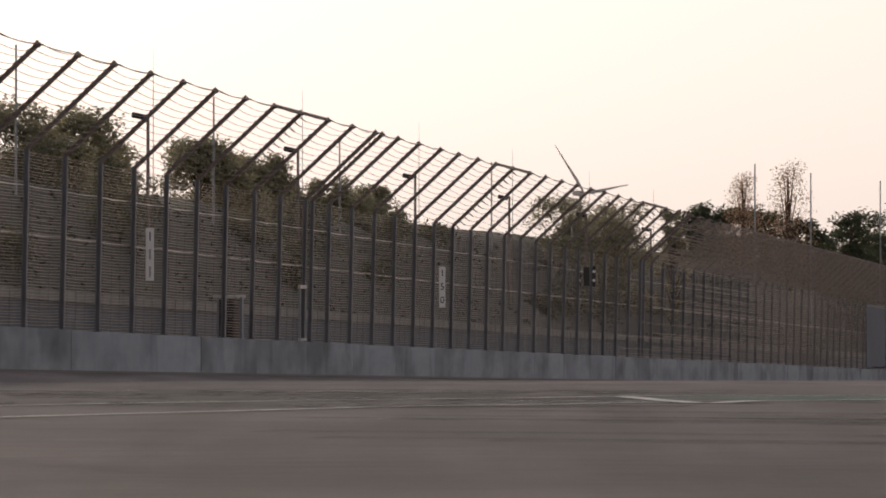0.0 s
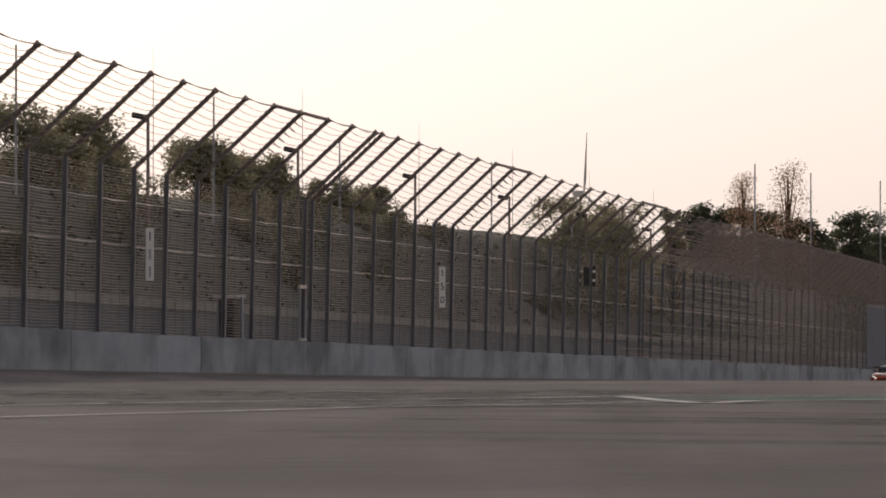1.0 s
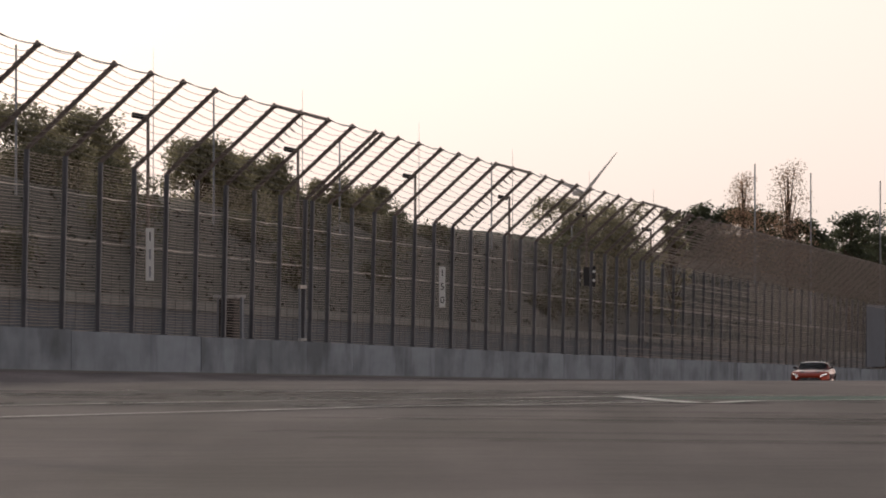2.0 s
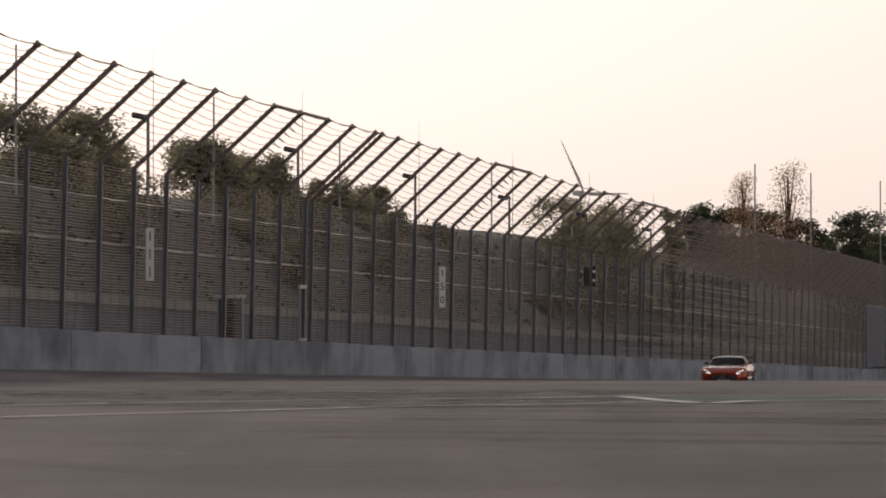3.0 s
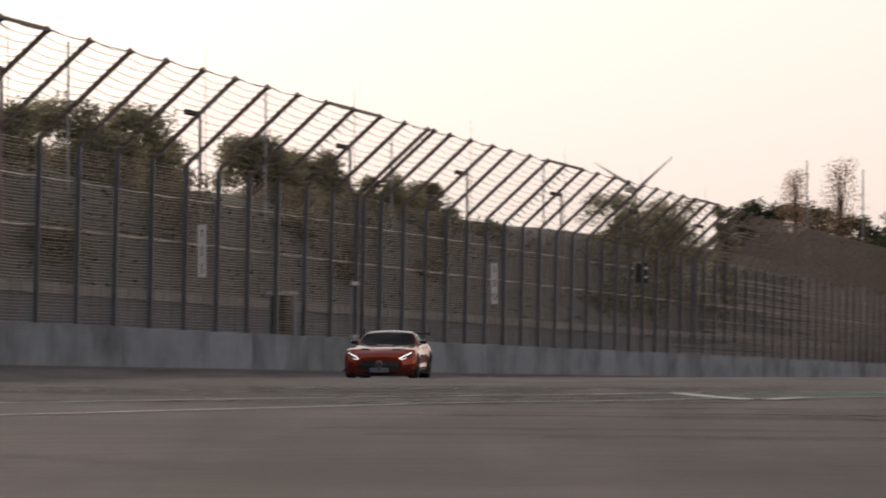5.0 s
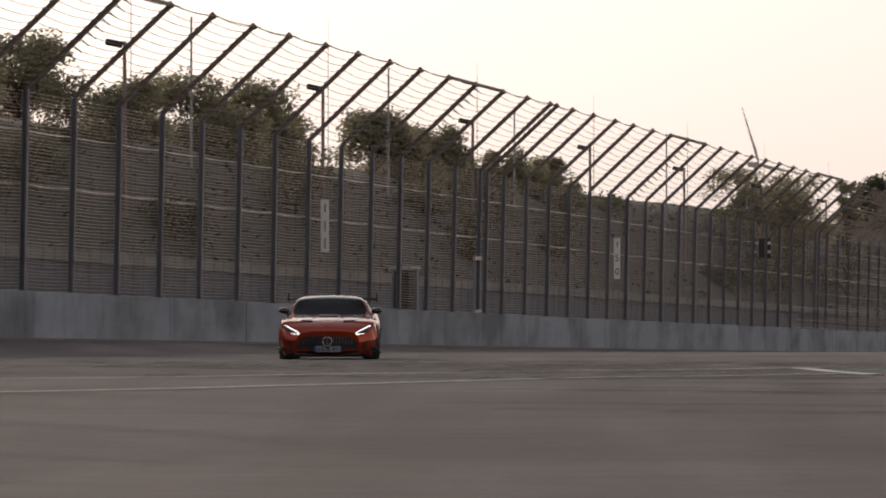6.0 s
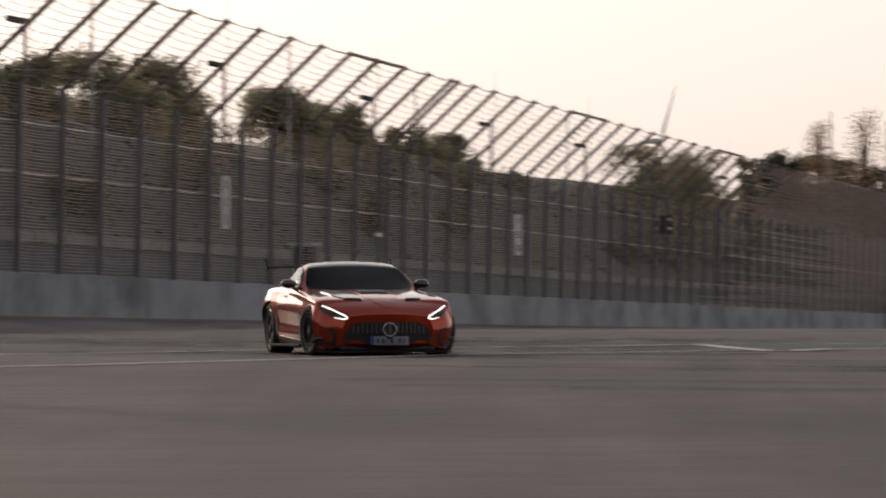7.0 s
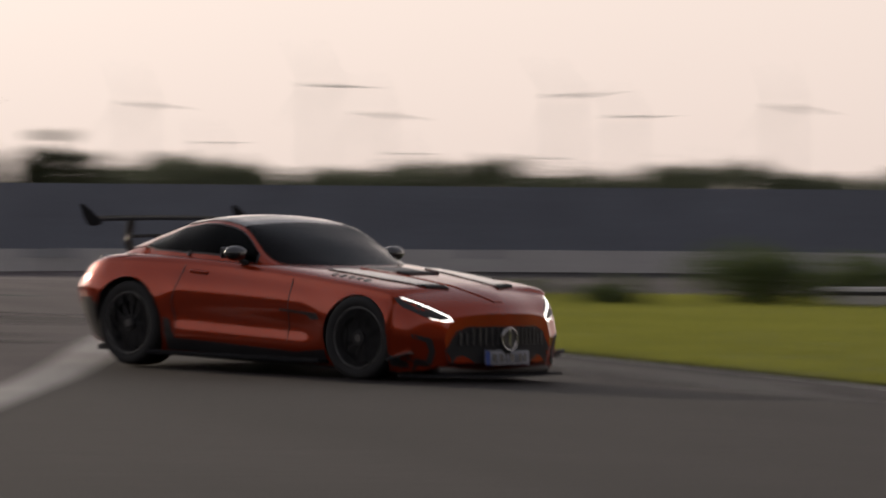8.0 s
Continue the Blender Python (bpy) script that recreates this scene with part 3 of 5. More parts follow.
def mast(u, top_v, y, r=0.05):
    """A plain mast seen at that bearing and height from the tripod."""
    x = (u - 784) / 10500 * y
    out = -(SLOPE * y + X0 - x) * WD.y
    base = (wall_base(y) + bank_up(out)) - 0.4
    h = EYE + (585 - top_v) / 10500 * y - base
    t = thing("flag_mast", "slim pale metal mast beyond the fence", "mast", "masts", Matrix.Translation((x, y, base)))
    part("shaft", rod(bmesh.new(), (0, 0, 0), (0, 0, h), r, r * 0.7, 8), GREYBOX, t)
    part("cap", rod(bmesh.new(), (0, 0, h), (0, 0, h + 0.08), r * 0.9, r * 0.4, 8), BLACK, t)


for u, v, y, r in ((28, 83, 206, 0.05), (378, 175, 241, 0.05), (601, 245, 271, 0.05), (870, 290, 318, 0.05), (1336, 292, 440, 0.075), (1435, 308, 470, 0.075), (1558, 322, 500, 0.075), (1012, 400, 330, 0.05)):
    mast(u, v, y, r)


# ---------- trees ----------
def leaf_cloud(rnd, clumps, per, size, spread):
    """Folded leaves scattered round clump centres."""
    vs, fs = [], []
    for c, rad in clumps:
        for _ in range(per):
            d = Vector((rnd.gauss(0, 1), rnd.gauss(0, 1), rnd.gauss(0, 1))).normalized() * rad * rnd.random() ** 0.45 * spread
            p = c + Vector((d.x, d.y, d.z * 0.75))
            a = Vector((rnd.uniform(-1, 1), rnd.uniform(-1, 1), rnd.uniform(-0.8, 0.4))).normalized()
            b = a.cross(Vector((rnd.uniform(-1, 1), rnd.uniform(-1, 1), 1))).normalized()
            s = size * rnd.uniform(0.6, 1.3)
            n0 = len(vs)
            vs += [p, p + a * s * 0.5 + b * s * 0.3, p + a * s, p + a * s * 0.5 - b * s * 0.3]
            fs += [(n0, n0 + 1, n0 + 2), (n0, n0 + 2, n0 + 3)]
    return vs, fs


def tree(label, seed, height, radius, material, base, bare=0.25, leaves=9000, size=0.16, slim=False, category="tree", group="trees behind the fence"):
    rnd = random.Random(seed)
    t = thing("tree", label, category, group, Matrix.Translation(base))
    bm = bmesh.new()
    top = height * (0.9 if slim else 0.62)
    rod(bm, (0, 0, 0), (0.1, 0, top * 0.5), height * 0.022, height * 0.016, 8)
    rod(bm, (0.1, 0, top * 0.5), (-0.05, 0.1, top), height * 0.016, height * 0.006, 8)
    clumps = []
    n = 46 if not slim else 22
    for i in range(n):
        f = (i + 0.5) / n
        a = i * 2.4 + rnd.uniform(-0.4, 0.4)
        if slim:
            z = height * (0.22 + 0.75 * f)
            rr = radius * (1.05 - 0.85 * f) * rnd.uniform(0.4, 1.0)
            cr = radius * (0.62 - 0.34 * f)
        else:
            z = height * (bare + (0.93 - bare) * rnd.uniform(0.05, 1.0) ** 0.8)
            q = (z / height - bare) / (1 - bare)
            rr = radius * math.sqrt(max(0.05, 1 - (1.5 * q - 0.55) ** 2)) * rnd.uniform(0.35, 0.9)
            cr = radius * rnd.uniform(0.15, 0.3)
        c = Vector((rr * math.cos(a), rr * math.sin(a), z))
        clumps.append((c, cr))
        rod(bm, (0, 0, max(height * 0.15, z * 0.62)), c, height * 0.006, height * 0.002, 5)
    part("trunk", bm, BARK, t)
    v, f = leaf_cloud(rnd, clumps, leaves // n, size, 1.6)
    mesh_ob("crown", v, f, material, t)
    return t


def tree_at(u, top_v, y, half_px, label, seed, material, leaves=9000, slim=False, size=0.16, sink=0.0, bare=0.04):
    x = (u - 784) / 10500 * y
    out = -(SLOPE * y + X0 - x) * WD.y
    z0 = wall_base(min(y, 470)) + (bank_up(out) if out < -5 and y < 530 else 0) - 0.3 - sink
    h = EYE + (585 - top_v) / 10500 * y - z0
    return tree(label, seed, h, half_px * y / 10500, material, (x, y, z0), bare, leaves, size, slim)


OLIVE = "leafy olive-green tree on the bank behind the fence"
for u, v, y, hp, seed, n in (
    (-280, 95, 205, 110, 1, 9000), (-90, 190, 215, 90, 2, 8000), (20, 185, 225, 105, 3, 9000), (140, 195, 232, 100, 4, 9000), (350, 245, 255, 80, 5, 8000), (455, 268, 262, 75, 6, 8000),
    (585, 312, 285, 60, 7, 6000), (655, 325, 290, 52, 8, 6000), (1000, 345, 345, 75, 9, 7000), (1090, 350, 350, 75, 10, 7000), (1190, 358, 360, 30, 11, 3500), (-420, 60, 190, 120, 12, 8000),
    (90, 228, 224, 85, 13, 6000), (190, 232, 236, 45, 14, 4000), (400, 285, 257, 85, 15, 6000), (505, 308, 270, 38, 16, 4000), (620, 345, 287, 68, 17, 5000), (1045, 372, 348, 95, 18, 6000)):
    tree_at(u, v, y, hp, OLIVE, seed, LEAF, int(n * 1.7), size=0.18, sink=1.4)
for u, v, y, hp, seed in ((1315, 305, 470, 42, 21), (1395, 285, 470, 52, 22)):
    tree_at(u, v, y, hp, "slender birch with thin autumn leaves", seed, LEAF_BIRCH, 4200, True, 0.17)
DARK = "dense dark green tree beyond the fence"
for u, v, y, hp, seed in ((1240, 372, 480, 50, 31), (1290, 378, 480, 45, 32), (1350, 375, 490, 55, 33), (1420, 395, 490, 45, 34), (1500, 385, 500, 55, 35), (1560, 368, 505, 65, 36), (1630, 380, 510, 55, 37), (1710, 420, 560, 60, 38), (1790, 432, 565, 55, 39), (1860, 425, 570, 55, 40), (1895, 425, 570, 28, 44), (1990, 450, 580, 40, 41), (2040, 408, 580, 48, 42), (2035, 448, 578, 52, 45), (2105, 450, 580, 45, 43)):
    tree_at(u, v - 14, y, hp, DARK, seed, LEAF_DARK, 7000, size=0.3, bare=0.08)


def shrub(yy, out, height, radius, seed):
    t = tree("scrubby olive shrub growing on the grass bank", seed, height, radius, LEAF_SHRUB, wall_pt(yy, out, bank_up(out) - 0.25 + (bank_rise(yy) if out < -9.6 else 0)), 0.02, int(900 + 700 * radius), 0.16, False, "shrub", "shrubs on the bank")
    return t


srng = random.Random(19)
for k in range(26):
    shrub(150 + 8.2 * k + srng.uniform(-3, 3), -srng.uniform(6.5, 15), srng.uniform(1.0, 2.8), srng.uniform(0.8, 1.9), 100 + k)


def far_woods():
    rnd = random.Random(77)
    clumps = []
    for i in range(430):
        u = rnd.uniform(2080, 3900)
        y = rnd.uniform(640, 700)
        top = 463 + 12 * math.sin(u * 0.013) + 8 * math.sin(u * 0.041 + 1) + rnd.uniform(0, 30)
        clumps.append((Vector(((u - 784) / 10500 * y, y, EYE + (585 - top) / 10500 * y - 1.5)), rnd.uniform(1.2, 2.4)))
    for i in range(230):
        u = rnd.uniform(1180, 2120)
        y = rnd.uniform(600, 640)
        top = float(np.interp(u, [1180, 1300, 1450, 1650, 1900, 1925, 1960, 2120], [400, 405, 408, 414, 428, 515, 470, 468])) + rnd.uniform(0, 75)
        clumps.append((Vector(((u - 784) / 10500 * y, y, EYE + (585 - top) / 10500 * y - 1.5)), rnd.uniform(1.2, 2.2)))
    v, f = leaf_cloud(rnd, clumps, 170, 0.55, 1.2)
    tagged(mesh_ob("far_woods", v, f, leaf_mat("distant leaves", (0.085, 0.10, 0.062)), label="low dark line of distant woods"), category="woods", kind="stuff")


far_woods()

# ---------- far corner: wall, fence, blocks ----------
far_wall = tagged(new("wall_far"), "dull grey concrete wall round the far corner", "wall", kind="structure")
bm = box(bmesh.new(), (9.97, 0.35, 2.5), pose(0, 0, 0.68), 0.02)
far_first = part("panel", bm, FARWALL, far_wall)
FAR = [(39, 474), (47, 492), (60, 505), (80, 513), (100, 515), (120, 512), (140, 505), (165, 495), (190, 480), (220, 455)]


def far_path(step):
    pts = [Vector(p) for p in FAR]
    out, left = [], 0.0
    for a, b in zip(pts, pts[1:]):
        d = (b - a).length
        s = left
        while s < d:
            out.append((a.lerp(b, s / d), (b - a).normalized()))
            s += step
        left = s - d
    return out


for i, (p, d) in enumerate(far_path(10.0)):
    ob = far_first if i == 0 else new("panel", far_first.data)
    ob.parent = far_wall
    ob.matrix_basis = Matrix.Translation((p.x, p.y, ground_z(p.x, p.y))) @ pose(0, 0, 0, 0, 0, math.degrees(math.atan2(d.y, d.x))) @ pose(5, 0, 0)
far_fence = thing("debris_fence", "distant dark grey debris fence round the corner", "fence")
bm = box(bmesh.new(), (0.2, 0.2, 6.4), pose(0, 0, 3.2))
fp = part("post", bm, STEEL, far_fence)
stations = far_path(4.5)
for i, (p, d) in enumerate(stations):
    z = ground_z(p.x, p.y) + 1.1
    ob = fp if i == 0 else new("post", fp.data)
    ob.parent = far_fence
    ob.matrix_basis = Matrix.Translation((p.x, p.y + 0.3, z))
vs, fs = [], []
for k in range(70):
    zz = 1.12 + 6.3 * k / 69
    for (p, d), (q, e) in zip(stations, stations[1:]):
        n0 = len(vs)
        za, zb = ground_z(p.x, p.y) + zz, ground_z(q.x, q.y) + zz
        vs += [(p.x, p.y, za), (q.x, q.y, zb), (q.x, q.y, zb + 0.09), (p.x, p.y, za + 0.09), (p.x, p.y + 0.03, za), (q.x, q.y + 0.03, zb)]
        fs += [(n0, n0 + 1, n0 + 2, n0 + 3), (n0, n0 + 4, n0 + 5, n0 + 1)]
tagged(mesh_ob("wire_mesh", vs, fs, DARKMESH, far_fence), "dense dark wire mesh", kind="stuff")
tagged(mesh_ob("bank_far", [(x, y + o, ground_z(x, y) + u) for x, y in [(2, 480), (35, 490)] + FAR[2:] for o, u in ((14, -0.5), (24, 6.0), (40, 7.4), (90, 6.0))],
               [(j * 4 + i, j * 4 + i + 1, j * 4 + i + 5, j * 4 + i + 4) for j in range(len(FAR) - 1) for i in range(3)], DRYGRASS, smooth=True), "dark grassy bank behind the far fence", "embankment", kind="structure")

TYRE = mat("black rubber", (0.042, 0.042, 0.043), 0.85, 0, 0.2, 3, 40, 0.2)
TYRE.node_tree.nodes["Principled BSDF"].inputs["Specular IOR Level"].default_value = 0.15
DARKGREEN = mat("dark green foam", (0.02, 0.05, 0.04), 0.8, 0, 0.2, 2, 20, 0.1)
RED = mat("faded red plastic", (0.13, 0.04, 0.03), 0.6, 0, 0.2, 2, 20, 0.1)


def barrier_block(x, y, w, h, material, label, dz=0.0):
    t = thing("barrier_block", label, "barrier", "barrier blocks", Matrix.Translation((x, y, ground_z(x, y) + dz)))
    part("body", box(bmesh.new(), (w, 0.8, h), pose(0, 0, h / 2), 0.06), material, t)
    part("strap", box(bmesh.new(), (w + 0.02, 0.82, 0.06), pose(0, 0, h * 0.7), 0.01), BLACK, t)


barrier_block(35.6, 446, 1.9, 1.5, DARKGREEN, "dark green foam barrier block at the wall's end")
barrier_block(38.0, 450, 1.8, 1.25, CONCRETE_PALE, "pale concrete block beside the foam barrier")
barrier_block(39.9, 451, 1.8, 1.25, CONCRETE_PALE, "pale concrete block beside the foam barrier")
barrier_block(42.2, 452, 2.3, 1.2, DARKGREEN, "dark green foam barrier block at the gap")
for k in range(4):
    barrier_block(13.25 + 0.40 * k, 87.6 + 0.1 * k, 0.38, 0.33, RED if k != 1 else CONCRETE_PALE, "low red and white plastic barrier block on grass" if k != 1 else "low white plastic barrier block on grass")

barrier_block(22.0, 83.0, 1.3, 0.3, CONCRETE_PALE, "low pale concrete block at the edge of the grass", 0.03)

# ---------- infield grass ----------
def infield():
    outline = [(8.6, 62.8), (9.55, 58.6), (10.7, 55.2), (11.45, 52.4), (12.6, 48.4), (13.8, 43.2), (15.6, 34)]
    vs, fs = [], []
    cols = 30
    rows_y = np.linspace(34, 62.8, 30)
    ly = [p[1] for p in outline][::-1]
    lx = [p[0] for p in outline][::-1]
    grid = []
    for yy in np.concatenate([rows_y, np.linspace(63.6, 92, 24)]):
        x0 = float(np.interp(yy, ly, lx)) if yy <= 62.8 else 8.6 + (yy - 62.8) * 0.165
        for c in range(cols):
            x = x0 + (70 - x0) * (c / (cols - 1)) ** 1.6
            vs.append((x, yy, ground_z(x, yy) + 0.03))
        grid.append(x0)
    rws = len(grid)
    fs = [(j * cols + i, j * cols + i + 1, (j + 1) * cols + i + 1, (j + 1) * cols + i) for j in range(rws - 1) for i in range(cols - 1)]
    turf = mat("mown turf", (0.128, 0.142, 0.038), 0.9, 0, 0.35, 0.5, 8, 0.4)
    tagged(mesh_ob("infield_grass", vs, fs, turf, smooth=True), "mown yellow-green infield grass beside the track", "grass", kind="structure")
    v2, f2 = [], []
    rnd = random.Random(3)
    for _ in range(90000):
        yy = 34 + (92 - 34) * rnd.random()
        x0 = float(np.interp(yy, ly, lx)) if yy <= 62.8 else 8.6 + (yy - 62.8) * 0.165
        x = x0 + (30 - x0) * rnd.random() ** 1.3
        z = ground_z(x, yy) + 0.02
        h, w = rnd.uniform(0.04, 0.11), rnd.uniform(0.008, 0.02)
        n0 = len(v2)
        v2 += [(x - w, yy, z), (x + w, yy, z), (x + rnd.uniform(-0.04, 0.04), yy + rnd.uniform(-0.03, 0.03), z + h)]
        f2.append((n0, n0 + 1, n0 + 2))
    tagged(mesh_ob("grass_blades", v2, f2, GRASS_BLADE, label="short yellow-green grass blades"), category="grass", kind="stuff")


infield()


LEAF_BUSH = leaf_mat("bush leaves", (0.10, 0.135, 0.045))


def bush(x, y, w, h, seed):
    rnd = random.Random(seed)
    t = thing("bush", "low rounded green bush at the edge of the grass", "bush", "bushes", Matrix.Translation((x, y, ground_z(x, y))))
    bm = bmesh.new()
    clumps = []
    for i in range(12):
        c = Vector((rnd.uniform(-w, w) * 0.75, rnd.uniform(-0.5, 0.5), h * rnd.uniform(0.2, 0.8) * (1 - 0.3 * abs(i - 6) / 6)))
        clumps.append((c, h * 0.3))
        rod(bm, (c.x * 0.3, 0, 0), c, 0.02, 0.006, 5)
    part("stems", bm, BARK, t)
    v, f = leaf_cloud(rnd, clumps, 260, 0.07, 1.2)
    mesh_ob("foliage", v, f, LEAF_BUSH, t)


for x, y, w, h, s in ((18.2, 84, 0.45, 0.5, 1), (20.1, 84.0, 0.65, 1.3, 2), (20.8, 84.2, 0.6, 1.0, 3), (21.9, 85, 0.7, 0.95, 4), (23.0, 85, 0.8, 0.85, 5), (17.2, 86, 0.4, 0.42, 6)):
    bush(x, y, w, h, s)


# ---------- added unseen wall: closes the place behind the tripod, blocks low sky ---
bm = box(bmesh.new(), (260, 6, 30), pose(10, -33, 15), 0.2)
tagged(part("wall_grandstand", bm, mat("plain dark grey", (0.03, 0.032, 0.034), 0.8, 0, 0.2, 0.3, 4)), "plain dark unseen wall behind the tripod, blocks low sky", "wall", kind="structure")

# ---------- wind turbines ----------
def rotor_part(hub, blade):
    vs, fs = [], []
    for k in range(3):
        a = k * 2 * math.pi / 3
        ca, sa = math.cos(a), math.sin(a)
        secs = [(0.02, 0.035, 0.03), (0.10, 0.045, 0.02), (0.22, 0.062, 0.012), (0.6, 0.035, 0.006), (1.0, 0.012, 0.002)]
        n0 = len(vs)
        for r, c, th in secs:
            for ox, oy in ((-0.25 * c, 0), (0.2 * c, th / 2), (0.75 * c, 0), (0.2 * c, -th / 2)):
                px, pz = ox * blade, r * blade
                vs.append((px * ca + pz * sa, oy * blade, -px * sa + pz * ca))
        for i in range(len(secs) - 1):
            for j in range(4):
                fs.append((n0 + i * 4 + j, n0 + i * 4 + (j + 1) % 4, n0 + (i + 1) * 4 + (j + 1) % 4, n0 + (i + 1) * 4 + j))
    return vs, fs


ROTORS = []


def turbine(u, v, y, blade, phase, yaw=20):
    x = (u - 784) / 10500 * y
    hub = EYE + (585 - v) / 10500 * y
    t = thing("wind_turbine", "distant pale three-bladed wind turbine on a tapered tower", "wind turbine", "wind farm", Matrix.Translation((x, y, 0)) @ pose(0, 0, 0, 0, 0, yaw))
    part("tower", rod(bmesh.new(), (0, 0, -3), (0, 0, hub), 1.5, 0.8, 16), TURBINE, t)
    part("nacelle", box(bmesh.new(), (3.2, 9, 3.4), pose(0, 2, hub), 0.8), TURBINE, t)
    vs, fs = rotor_part(hub, blade)
    r = mesh_ob("rotor", vs, fs, TURBINE, t)
    ROTORS.append((r, hub, phase))


TURBINES = [(1027, 342, 4000, 41, -39), (1642, 344, 4000, 30, -28), (1832, 315, 3700, 30, -42), (1864, 385, 4500, 30, -38), (2195, 362, 4000, 30, -5), (2328, 432, 4700, 22, -15), (2527, 326, 3600, 30, -10),
            (2625, 376, 4100, 30, -4), (2678, 448, 4700, 22, -12), (2974, 342, 3700, 30, -20), (3087, 378, 4200, 30, -16), (2927, 453, 4700, 22, -8), (3382, 355, 3900, 30, -2), (3262, 473, 4800, 22, -14)]
for row in TURBINES:
    turbine(*row, yaw=40 if row[0] < 1100 else 15)


# ---------- the sports car ----------
def car_paint():
    m = mat("orange metallic paint", (0.335, 0.033, 0.006), 0.21, 0.5, 0.05, 1.5, 300, 0, 0, (1, 1, 1), 1.0)
    m.node_tree.nodes["Principled BSDF"].inputs["Specular IOR Level"].default_value = 0.0
    return m


def glow(name, colour, strength):
    m = bpy.data.materials.new(name)
    m.use_nodes = True
    b = m.node_tree.nodes["Principled BSDF"]
    b.inputs["Base Color"].default_value = (*colour, 1)
    b.inputs["Emission Color"].default_value = (*colour, 1)
    b.inputs["Emission Strength"].default_value = strength
    return m


ORANGE = car_paint()
CARBON = mat("black carbon fibre", (0.016, 0.016, 0.018), 0.25, 0.0, 0.3, 8, 120, 0.0, 0, (1, 1, 1), 1.0)
CARTRIM = mat("satin black trim", (0.022, 0.022, 0.024), 0.4, 0.0, 0.2, 6, 80, 0.05)
# Flat near-black stands in for the shade inside cabin, grille and vents.
VOID = mat("near-black backing", (0.015, 0.015, 0.017), 0.8, 0, 0.2, 6, 60)
CHROME = mat("chrome", (0.5, 0.5, 0.51), 0.12, 1.0, 0.05, 5, 60)
RIM = mat("dark grey forged alloy", (0.028, 0.028, 0.03), 0.5, 0.0, 0.1, 5, 60)
RIM.node_tree.nodes["Principled BSDF"].inputs["Specular IOR Level"].default_value = 0.2
RIMLIP = mat("polished rim edge", (0.13, 0.13, 0.13), 0.4, 0.8, 0.1, 5, 60)
SLAT = mat("dark chrome slat", (0.10, 0.10, 0.105), 0.3, 0.8, 0.1, 5, 60)
DISC = mat("brake disc", (0.012, 0.012, 0.012), 0.7, 0.2, 0.2, 20, 120)
WINGBLACK = mat("matt black wing", (0.02, 0.02, 0.022), 0.8, 0, 0.2, 8, 60)
WINGBLACK.node_tree.nodes["Principled BSDF"].inputs["Specular IOR Level"].default_value = 0.06
DRL = glow("daytime running light", (1.0, 0.97, 0.9), 2.2)
TAIL = mat("red tail lamp", (0.25, 0.01, 0.01), 0.15, 0, 0.1, 6, 60)
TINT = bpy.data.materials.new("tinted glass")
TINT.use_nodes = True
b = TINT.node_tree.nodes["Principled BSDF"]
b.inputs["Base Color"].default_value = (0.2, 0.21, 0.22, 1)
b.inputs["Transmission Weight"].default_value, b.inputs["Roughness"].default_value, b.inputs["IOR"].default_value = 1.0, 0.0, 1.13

AXLE = 1.315
#       x     zb    wb    wm    zm    wt    zt    wi    zi    zc
HULL = [
    (2.28, 0.24, 0.50, 0.56, 0.42, 0.46, 0.56, 0.26, 0.585, 0.59),
    (2.22, 0.17, 0.66, 0.73, 0.42, 0.62, 0.60, 0.36, 0.635, 0.645),
    (2.10, 0.14, 0.80, 0.86, 0.44, 0.74, 0.66, 0.44, 0.695, 0.705),
    (1.90, 0.13, 0.86, 0.93, 0.48, 0.82, 0.725, 0.50, 0.755, 0.765),
    (1.60, 0.13, 0.89, 0.975, 0.52, 0.87, 0.785, 0.52, 0.805, 0.815),
    (1.30, 0.13, 0.89, 0.985, 0.54, 0.88, 0.815, 0.54, 0.84, 0.85),
    (1.00, 0.13, 0.87, 0.965, 0.54, 0.87, 0.835, 0.55, 0.868, 0.878),
    (0.60, 0.13, 0.86, 0.935, 0.55, 0.845, 0.86, 0.56, 0.895, 0.905),
    (0.20, 0.13, 0.86, 0.925, 0.56, 0.83, 0.885, 0.56, 0.92, 0.93),
    (-0.30, 0.13, 0.86, 0.93, 0.57, 0.82, 0.905, 0.56, 0.93, 0.94),
    (-0.80, 0.13, 0.87, 0.955, 0.58, 0.83, 0.915, 0.56, 0.93, 0.94),
    (-1.30, 0.14, 0.89, 0.995, 0.60, 0.87, 0.915, 0.56, 0.935, 0.945),
    (-1.62, 0.16, 0.88, 0.995, 0.62, 0.87, 0.90, 0.56, 0.925, 0.935),
    (-1.85, 0.20, 0.84, 0.965, 0.64, 0.83, 0.865, 0.54, 0.90, 0.91),
    (-2.02, 0.26, 0.78, 0.905, 0.64, 0.77, 0.815, 0.50, 0.865, 0.88),
    (-2.13, 0.34, 0.69, 0.83, 0.62, 0.70, 0.755, 0.46, 0.82, 0.84),
]


def columns(table, xs, blur):
    t = np.array(sorted(table))
    fine = np.arange(xs.min() - 0.5, xs.max() + 0.5, 0.01)
    out = []
    k = max(1, int(blur / 0.01)) | 1
    ker = np.hanning(k + 2)[1:-1]
    ker /= ker.sum()
    for c in range(1, t.shape[1]):
        f = np.interp(fine, t[:, 0], t[:, c])
        f = np.convolve(np.pad(f, k // 2, mode="edge"), ker, mode="valid")
        out.append(np.interp(xs, fine, f))
    return np.array(out).T


